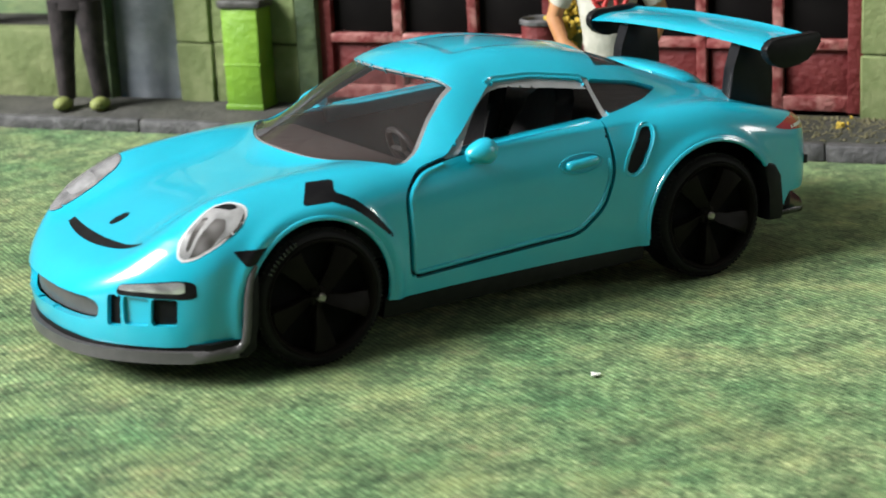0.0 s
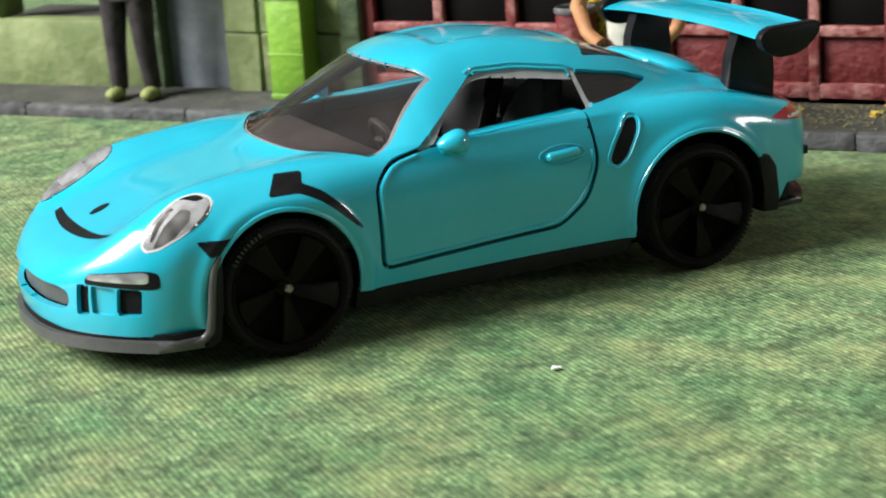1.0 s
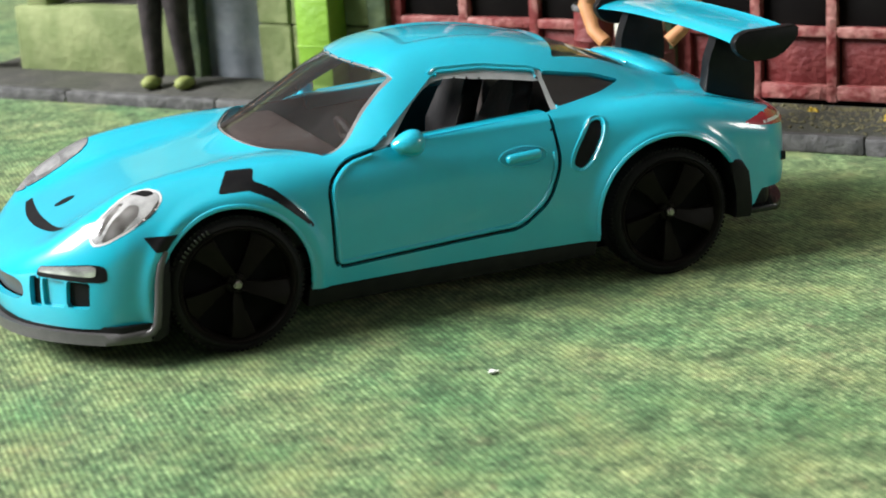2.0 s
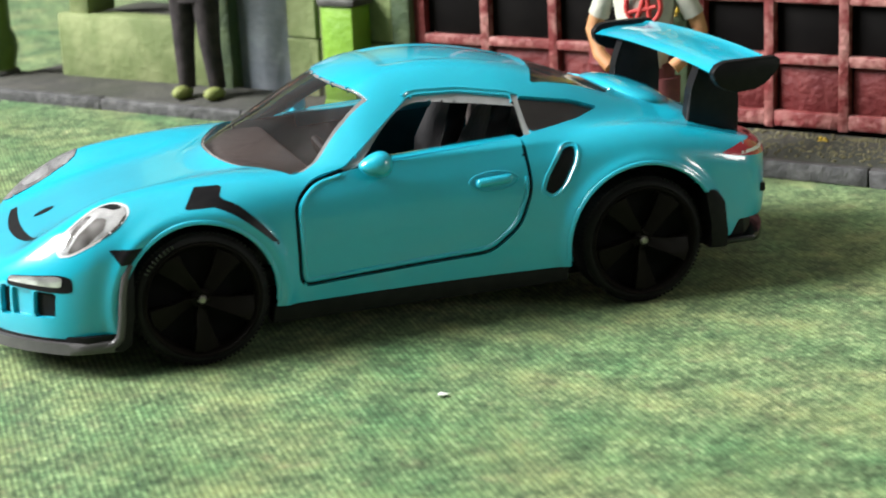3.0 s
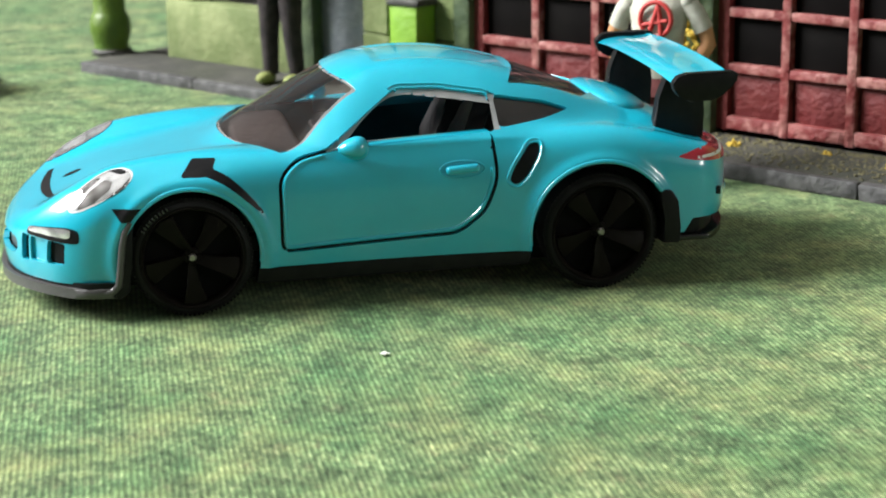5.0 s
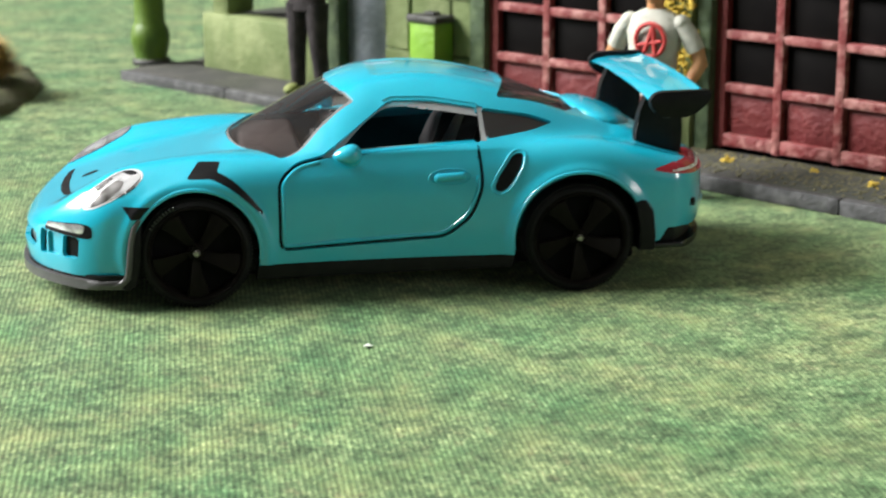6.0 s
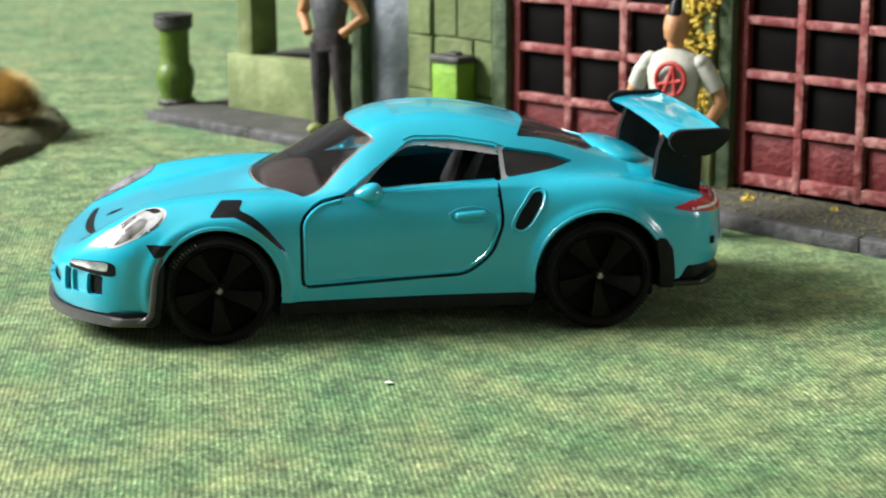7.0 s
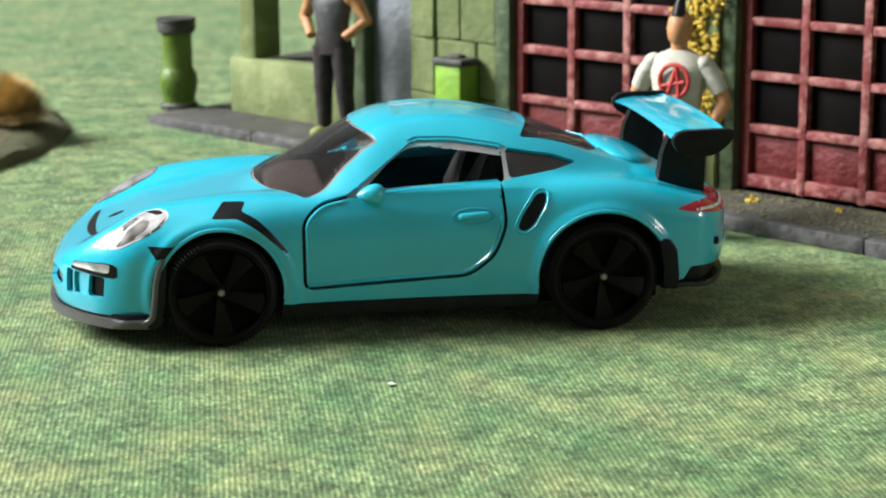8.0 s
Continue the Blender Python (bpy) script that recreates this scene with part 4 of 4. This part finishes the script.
# ---- wheels ----
def wheel():
    w = bpy.data.objects.new("wheel", None)
    scene.collection.objects.link(w)
    w.parent = car
    rad = 0.355
    prof = [(0.296, -0.105), (0.302, -0.120), (0.312, -0.127), (0.328, -0.122), (0.345, -0.10), (rad, -0.06), (rad, 0.06), (0.345, 0.10), (0.325, 0.122), (0.31, 0.13), (0.296, 0.11)]
    tyre = lathe(prof, 72, "y", closed=False)
    part("tyre", tyre, M_TYRE, w)
    tr = bmesh.new()
    for k in range(84):
        a = 2 * math.pi * k / 84
        for y0, y1, da in ((-0.10, -0.03, 0.02), (-0.02, 0.05, -0.02), (0.055, 0.10, 0.02)):
            own = box(-0.0075, 0.0075, y0, y1, rad - 0.012, rad + 0.0008)
            bmesh.ops.rotate(own, verts=own.verts, cent=(0, 0, 0), matrix=Matrix.Rotation(a + da, 3, "Y"))
            join(tr, own)
    tagged(part("tread", tr, M_TYRE, w, smooth=False), kind="stuff")
    rim = lathe([(0.298, -0.118), (0.304, -0.128), (0.298, -0.132), (0.288, -0.122), (0.280, -0.095), (0.276, -0.03)], 72, "y", closed=False)
    part("rim", rim, M_RIM, w)
    part("wheel_back", lathe([(0.296, -0.035), (0.296, 0.10)], 48, "y"), M_VOID, w)
    for k in range(5):
        a0 = 2 * math.pi * k / 5 - math.pi / 2
        pts = [(0.03, a0 - 0.9), (0.085, a0 - 0.42), (0.15, a0 - 0.27), (0.278, a0 - 0.24), (0.284, a0 + 0.02), (0.276, a0 + 0.28), (0.15, a0 + 0.20), (0.085, a0 + 0.30), (0.03, a0 + 0.7)]
        poly = [(r * math.cos(a), r * math.sin(a)) for r, a in pts]
        sp = slab(poly, -0.115, -0.05, 0.007)
        for v in sp.verts:
            if v.co.y < -0.09:
                v.co.y += 0.05 * max(0.0, 1 - math.hypot(v.co.x, v.co.z) / 0.24) ** 1.5 + 0.05 * (math.atan2(v.co.z * math.cos(a0) - v.co.x * math.sin(a0), v.co.x * math.cos(a0) + v.co.z * math.sin(a0)))
        part("spoke", sp, M_RIM, w)
    part("hub_cap", lathe([(0.052, -0.05), (0.052, -0.085), (0.040, -0.095)], 24, "y"), M_RIM, w)
    part("axle_end", lathe([(0.024, -0.08), (0.024, -0.115), (0.015, -0.125)], 16, "y"), M_STEEL, w)
    return w


w0 = wheel()
w0.matrix_local = pose(-AX * S, -0.825 * S, HUB_Z * S)
for x, y, turn in ((AX, -0.84, 0), (-AX, 0.825, 180), (AX, 0.84, 180)):
    w = copy_thing(w0, pose(x * S, y * S, HUB_Z * S, 0, 0, turn))
    w.parent = car

letters = bmesh.new()
for k in range(9):
    own = box(-0.0065, 0.0065, -0.134, -0.118, 0.315, 0.340, 0.002, 1)
    bmesh.ops.rotate(own, verts=own.verts, cent=(0, 0, 0), matrix=Matrix.Rotation(radians(-24 - 4.2 * k), 3, "Y"))
    join(letters, own)
part("sidewall_marks", letters, M_GLOSSBLACK, w0, "raised plain bars on the tyre wall")

# ---- black underside, splitter, diffuser ----
part("underbody", box(-2.0, 1.66, -0.66, 0.66, 0.13, 0.30, 0.03), M_BLACK, car)
part("wheel_well", box(-1.78, -0.70, -0.66, 0.66, 0.2, 0.74, 0.05), M_BLACK, car)
part("wheel_well", box(0.70, 1.80, -0.68, 0.68, 0.2, 0.74, 0.05), M_BLACK, car)
ys = [k / 20 * 0.93 for k in range(-20, 21)]
lip = [(-2.352 + 0.52 * (abs(y) / 0.95) ** 2.5, y) for y in ys] + [(-1.70, 0.935), (-1.62, 0.93), (-1.62, 0.7), (-1.9, 0.5), (-1.9, -0.5), (-1.62, -0.7), (-1.62, -0.93), (-1.70, -0.935)]
part("splitter", slab(lip, 0.145, 0.204, 0.024, "z"), M_GREYBLACK, car, "grey-black plastic front lip")
part("lip_gap", slab([(x * 0.992 + 0.012, y * 0.985) for x, y in lip], 0.19, 0.235, 0.0, "z"), M_BLACK, car)
rear = [(2.17 - 0.28 * (abs(y) / 0.95) ** 3, y) for y in ys[::-1]] + [(1.66, -0.93), (1.66, -0.6), (1.8, -0.5), (1.8, 0.5), (1.66, 0.6), (1.66, 0.93)]
part("diffuser", slab([(x - 0.04, y * 0.95) for x, y in rear], 0.27, 0.43, 0.01, "z"), M_BLACK, car)
part("rear_lip", slab([(x + 0.012 if x > 1.7 else x, y * 1.005) for x, y in rear], 0.262, 0.302, 0.015, "z"), M_GLOSSBLACK, car, "glossy black rear lip")

hump = blob((1.53, 0, 1.005), (0.24, 0.42, 0.085), sub=4)
for v in hump.verts:
    v.co.z -= 0.30 * (v.co.x - 1.53)
part("engine_cover", hump, M_PAINT, body)

# ---- rear wing ----
blade = bmesh.new()
nb = 24
prof = [(1.70, 1.250), (1.745, 1.272), (1.84, 1.288), (1.94, 1.287), (2.02, 1.290), (2.055, 1.302), (2.07, 1.296), (2.03, 1.272), (1.95, 1.262), (1.82, 1.258)]
rings = []
for k in range(nb + 1):
    y = -0.83 + 1.66 * k / nb
    drop = -0.03 * (abs(y) / 0.83) ** 2.5
    rings.append([blade.verts.new((x, y, z + drop)) for x, z in prof])
for a, b in zip(rings, rings[1:]):
    for i in range(len(prof)):
        blade.faces.new((a[i], a[(i + 1) % len(prof)], b[(i + 1) % len(prof)], b[i]))
blade.faces.new(rings[0])
blade.faces.new(rings[-1])
wing = part("rear_wing", blade, M_PAINT, car, "turquoise rear wing blade")
for s in (-1, 1):
    part("end_plate", slab(rounded([(1.68, 1.235), (1.74, 1.285), (2.085, 1.29), (2.105, 1.25), (2.06, 1.19), (1.97, 1.12), (1.80, 1.11), (1.71, 1.16)], 0.03, 3), s * 0.825, s * 0.885, 0.012), M_BLACK, wing, "black end plate")
    part("strut", slab(rounded([(1.66, 0.88), (1.70, 1.10), (1.76, 1.245), (1.98, 1.25), (1.99, 1.0), (1.99, 0.80)], 0.03, 3), s * 0.50, s * 0.585, 0.014), M_BLACK, wing, "black wing strut")

# ---- inside the car ----
part("cabin_floor", box(-0.95, 1.25, -0.70, 0.70, 0.31, 0.42, 0.02), M_BLACK, car)
# door cards: their dark tone is painted-in cabin shade
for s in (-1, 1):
    part("door_card", box(-0.68, 1.15, s * 0.765 - 0.02, s * 0.765 + 0.02, 0.40, 0.925, 0.012), M_INNER, car, "inner side of the turquoise door, toned dark for cabin shade")
dash = box(-0.93, -0.50, -0.72, 0.72, 0.42, 0.90, 0.06, 3)
part("dashboard", dash, M_DASH, car)
part("parcel_shelf", box(0.72, 1.45, -0.60, 0.60, 0.42, 0.97, 0.06, 3), M_DASH, car)


def seat(y):
    bm = box(0.0, 0.52, y - 0.22, y + 0.22, 0.42, 0.60, 0.05, 3)
    st = part("seat", bm, M_INTERIOR, car, "black moulded bucket seat")
    back = bmesh.new()
    outline = [(-0.21, 0.55), (-0.24, 0.75), (-0.20, 0.93), (-0.11, 1.02), (-0.09, 1.14), (0.09, 1.14), (0.11, 1.02), (0.20, 0.93), (0.24, 0.75), (0.21, 0.55)]
    slab([(y + a, b) for a, b in outline], 0.42, 0.54, 0.035, "x", back, 3)
    for v in back.verts:
        v.co.x += 0.28 * (v.co.z - 0.55) - 0.10 * min(1, abs(v.co.y - y) / 0.24) ** 2
    part("backrest", back, M_INTERIOR, st)


seat(-0.34)
seat(0.34)
sw = bmesh.new()
ring = [Vector((0, 0.135 * math.cos(2 * math.pi * k / 28), 0.135 * math.sin(2 * math.pi * k / 28))) for k in range(29)]
tilt = Matrix.Rotation(radians(-25), 3, "Y")
sweep([tilt @ p + Vector((-0.38, -0.34, 0.88)) for p in ring], 0.018, 8, sw)
for k in (0.0, 2.1, 4.2):
    sweep([Vector((-0.38, -0.34, 0.88)), tilt @ Vector((0, 0.13 * math.sin(k + 1.57), 0.13 * math.cos(k + 1.57))) + Vector((-0.38, -0.34, 0.88))], 0.016, 6, sw)
part("steering_wheel", sw, M_INTERIOR, car)

# ---- painted miniature figures: each one plain mesh ----
def figure(name, label, m, pieces, mats):
    """Pieces of (builder, material number) joined into one mesh."""
    bm = bmesh.new()
    for make, k in pieces:
        own = make()
        for f in own.faces:
            f.material_index = k
        me = bpy.data.meshes.new("tmp")
        own.to_mesh(me)
        own.free()
        bm.from_mesh(me)
        bpy.data.meshes.remove(me)
    return thing(name, label, "figurine", m, "miniature figures", bm=bm, material=mats)


def limb(points, radii, squash=1.0):
    return lambda: sweep(points, radii, 12, squash=squash)


def ball(c, s, rough=0.0):
    return lambda: blob(c, s, sub=2, rough=rough)


def torso(rings, n=16):
    """A trunk from (z, half-width, half-depth, y) rings."""
    def make():
        own = bmesh.new()
        rows = [[own.verts.new((hw * math.cos(2 * math.pi * k / n), y + hd * math.sin(2 * math.pi * k / n), z)) for k in range(n)] for z, hw, hd, y in rings]
        for a, b in zip(rows, rows[1:]):
            for k in range(n):
                own.faces.new((a[k], a[(k + 1) % n], b[(k + 1) % n], b[k]))
        own.faces.new(rows[0])
        own.faces.new(rows[-1])
        return own
    return make


figure("miniature_figure", "small painted figurine in dark vest and trousers on the pavement", at(2.70, 0.29, 0.135, 8) @ Matrix.Scale(1.07, 4), [
    (torso([(0.80, 0.20, 0.12, 0), (0.90, 0.20, 0.125, 0), (1.00, 0.18, 0.11, 0)]), 0),
    (limb([(-0.11, 0, 0.86), (-0.125, -0.01, 0.45), (-0.145, 0.02, 0.09)], [0.115, 0.085, 0.068]), 0),
    (limb([(0.11, 0, 0.86), (0.13, -0.01, 0.45), (0.15, 0.02, 0.09)], [0.115, 0.085, 0.068]), 0),
    (ball((-0.15, -0.05, 0.055), (0.075, 0.12, 0.058)), 1), (ball((0.16, -0.05, 0.055), (0.075, 0.12, 0.058)), 1),
    (torso([(0.95, 0.165, 0.105, 0), (1.10, 0.18, 0.115, -0.01), (1.25, 0.22, 0.125, -0.01), (1.33, 0.20, 0.11, 0), (1.36, 0.12, 0.09, 0)]), 2),
    (torso([(1.30, 0.215, 0.10, 0.0), (1.36, 0.20, 0.09, 0), (1.42, 0.09, 0.07, 0), (1.48, 0.06, 0.06, 0)]), 3),
    (ball((-0.225, 0, 1.33), (0.085, 0.085, 0.085)), 3), (ball((0.225, 0, 1.33), (0.085, 0.085, 0.085)), 3),
    (ball((-0.36, 0.03, 1.12), (0.056, 0.056, 0.056)), 3), (ball((0.37, 0.03, 1.12), (0.056, 0.056, 0.056)), 3),
    (limb([(-0.23, 0, 1.34), (-0.36, 0.03, 1.12), (-0.20, -0.08, 0.96)], [0.075, 0.055, 0.045]), 3),
    (limb([(0.23, 0, 1.34), (0.37, 0.03, 1.12), (0.20, -0.08, 0.96)], [0.075, 0.055, 0.045]), 3),
    (ball((0, -0.01, 1.58), (0.085, 0.10, 0.115)), 3)], [M_CHARCOAL, M_BOOT, M_VEST, M_SKIN])

ring = [(0.03 + 0.12 * math.cos(2 * math.pi * k / 24), -0.165 - 0.0 * math.sin(2 * math.pi * k / 24), 1.265 + 0.125 * math.sin(2 * math.pi * k / 24)) for k in range(25)]
figure("miniature_figure", "small painted figurine in pale shirt with red round mark", at(7.51, -0.44, 0.0, 14), [
    (torso([(0.68, 0.20, 0.12, 0), (0.80, 0.20, 0.125, 0), (0.90, 0.18, 0.11, 0)]), 1),
    (limb([(-0.12, 0, 0.75), (-0.14, -0.01, 0.40), (-0.16, 0.02, 0.07)], [0.12, 0.09, 0.07]), 1),
    (limb([(0.12, 0, 0.75), (0.14, -0.01, 0.40), (0.16, 0.02, 0.07)], [0.12, 0.09, 0.07]), 1),
    (ball((-0.16, -0.05, 0.05), (0.075, 0.12, 0.05)), 4), (ball((0.16, -0.05, 0.05), (0.075, 0.12, 0.05)), 4),
    (torso([(0.82, 0.18, 0.125, 0), (0.95, 0.175, 0.13, -0.01), (1.15, 0.20, 0.15, -0.02), (1.30, 0.23, 0.14, -0.01), (1.40, 0.235, 0.11, 0), (1.45, 0.17, 0.09, 0), (1.49, 0.08, 0.08, 0.0)]), 0),
    (ball((-0.215, 0, 1.385), (0.075, 0.08, 0.07)), 0), (ball((0.215, 0, 1.385), (0.075, 0.08, 0.07)), 0),
    (limb([(-0.20, 0, 1.40), (-0.28, 0.0, 1.30), (-0.335, 0.02, 1.18)], [0.072, 0.072, 0.075]), 0),
    (limb([(0.20, 0, 1.40), (0.28, 0.0, 1.30), (0.335, 0.02, 1.18)], [0.072, 0.072, 0.075]), 0),
    (limb([(-0.335, 0.02, 1.20), (-0.375, 0.02, 1.08), (-0.31, -0.08, 0.92), (-0.22, -0.12, 0.84)], [0.06, 0.058, 0.046, 0.05]), 2),
    (limb([(0.335, 0.02, 1.20), (0.375, 0.02, 1.08), (0.31, -0.08, 0.92), (0.22, -0.12, 0.84)], [0.06, 0.058, 0.046, 0.05]), 2),
    (limb([(0, 0, 1.44), (0, -0.005, 1.55)], [0.07, 0.065]), 2),
    (torso([(1.53, 0.05, 0.06, -0.01), (1.57, 0.085, 0.095, -0.01), (1.65, 0.10, 0.11, 0), (1.73, 0.09, 0.10, 0.01), (1.78, 0.05, 0.06, 0.01)]), 2),
    (limb([(0, -0.03, 1.74), (0.0, -0.01, 1.83), (0.01, 0.03, 1.93)], [0.055, 0.045, 0.015]), 3),
    (limb(ring, 0.018), 5),
    (limb([(-0.02, -0.17, 1.16), (0.02, -0.172, 1.27), (0.05, -0.165, 1.37)], 0.018), 5),
    (limb([(0.05, -0.165, 1.37), (0.075, -0.172, 1.16)], 0.018), 5),
    (limb([(-0.07, -0.17, 1.22), (0.12, -0.172, 1.26)], 0.016), 5)], [M_SHIRT, M_TROUSER, M_SKIN, M_DECAL, M_BOOT, M_REDMARK])

# ---- bollard at the corner of the pavement ----
bol = thing("bollard", "bright green cast bollard with a blackened cap", "bollard", at(-0.15, 0.53, 0.12))
part("post", lathe([(0.185, 0), (0.185, 0.06), (0.175, 0.10), (0.19, 0.16), (0.215, 0.26), (0.21, 0.36), (0.18, 0.43), (0.165, 0.46), (0.165, 0.80), (0.17, 0.84)], 32), M_GREENIRON, bol)
part("cap", lathe([(0.175, 0.835), (0.21, 0.86), (0.215, 0.93), (0.205, 0.965), (0.225, 0.975), (0.22, 1.005), (0.16, 0.985)], 32), M_SOOT, bol, "blackened rim cap")
part("foot", lathe([(0.205, -0.005), (0.21, 0.045), (0.19, 0.07)], 32), M_SOOT, bol)

# ---- lime waste bin ----
wb = thing("waste_bin", "lime green waste bin with black top beside the wall", "bin", at(4.17, 0.52, 0.15))
part("body", box(-0.165, 0.165, -0.135, 0.125, 0, 0.84, 0.02), M_LIME, wb)
part("base_band", box(-0.172, 0.172, -0.142, 0.125, 0.0, 0.05, 0.01), M_LIME, wb)
part("band", box(-0.169, 0.169, -0.139, 0.125, 0.36, 0.385, 0.006), M_LIME, wb)
part("lid", box(-0.19, 0.20, -0.16, 0.125, 0.835, 0.90, 0.018, jitter=0.006, rng=random.Random(2)), M_SOOT, wb, "black lid")
part("lid_knob", box(-0.06, 0.08, -0.05, 0.05, 0.895, 0.93, 0.015), M_SOOT, wb)

# ---- red drum by the pillar ----
dm = thing("drum", "worn dark red drum with grey rim against the pillar", "drum", at(6.73, 0.42, 0.15))
part("shell", lathe([(0.15, 0.0), (0.155, 0.02), (0.15, 0.04), (0.15, 0.25), (0.16, 0.27), (0.15, 0.29), (0.15, 0.50), (0.16, 0.52), (0.15, 0.54), (0.15, 0.74)], 32), M_REDWOOD, dm)
part("rim", lathe([(0.148, 0.735), (0.162, 0.745), (0.164, 0.77), (0.15, 0.785), (0.138, 0.775), (0.135, 0.75)], 32), M_KERB, dm, "greyed drum rim")

# ---- round scenery base with a straw tuft ----
sb = thing("scenery_base", "round earth-covered scenery base on the cloth", "scenery base", Matrix.Translation((-6.27, 7.3, 0.0)))
bm = bmesh.new()
prof = [(3.6, 0.0), (3.6, 0.05), (3.55, 0.11), (3.4, 0.17), (3.1, 0.22), (2.8, 0.25), (2.4, 0.28), (1.9, 0.30), (1.2, 0.31), (0.5, 0.32), (0.05, 0.32)]
lathe(prof, 140, bm=bm)
for v in bm.verts:
    if v.co.z > 0.02:
        v.co.z += 0.05 * noise.noise(v.co * 3.1) + 0.03 * noise.noise(v.co * 9)
        v.co.xy *= 1 + 0.02 * noise.noise(v.co * 2.0)
part("ground_cover", bm, M_EARTH, sb)
r = random.Random(21)
bm = bmesh.new()
for _ in range(420):
    x, y = r.uniform(0.5, 3.5), r.uniform(-3.2, 3.2)
    if math.hypot(x, y) < 3.35:
        s = r.uniform(0.015, 0.05)
        blob((x, y, 0.33 - 0.011 * math.hypot(x, y) ** 2 - 0.10 * max(0, math.hypot(x, y) - 2.9)), (s, s, s * 0.7), bm, 1, 0.4)
tagged(part("rubble", bm, M_EARTH, sb, smooth=False), kind="stuff")
bm = bmesh.new()
for _ in range(5200):
    a, e = r.uniform(0, 2 * math.pi), math.acos(r.uniform(0.05, 1.0))
    way = Vector((math.sin(e) * math.cos(a), math.sin(e) * math.sin(a), math.cos(e)))
    p0 = Vector((3.02, -0.3, 0.22)) + Vector((way.x, way.y, 0)) * r.uniform(0.0, 0.22)
    p2 = Vector((3.02, -0.3, 0.22)) + Vector((way.x * 0.50, way.y * 0.50, way.z * 0.54)) * r.uniform(0.75, 1.08)
    w = Vector((-math.sin(a), math.cos(a), 0)) * 0.007
    p1 = p0 * 0.45 + p2 * 0.55 + Vector((0, 0, 0.05))
    bm.faces.new([bm.verts.new(p) for p in (p0 - w, p0 + w, p1 + w * 0.8, p2, p1 - w * 0.8)])
tagged(part("straw_tuft", bm, M_STRAW, sb, "dry straw-coloured grass tuft", smooth=False), kind="stuff")

r = random.Random(33)
bm = bmesh.new()
for _ in range(14):
    blob((r.gauss(0, 0.016), r.gauss(0, 0.012), 0.008 + r.random() * 0.008), (0.011, 0.009, 0.005), bm, 1, 0.5)
thing("lint", "tiny pale speck of lint on the green cloth", "lint", Matrix.Translation((-0.26, -1.9, 0.0)), bm=bm, material=M_LINT)
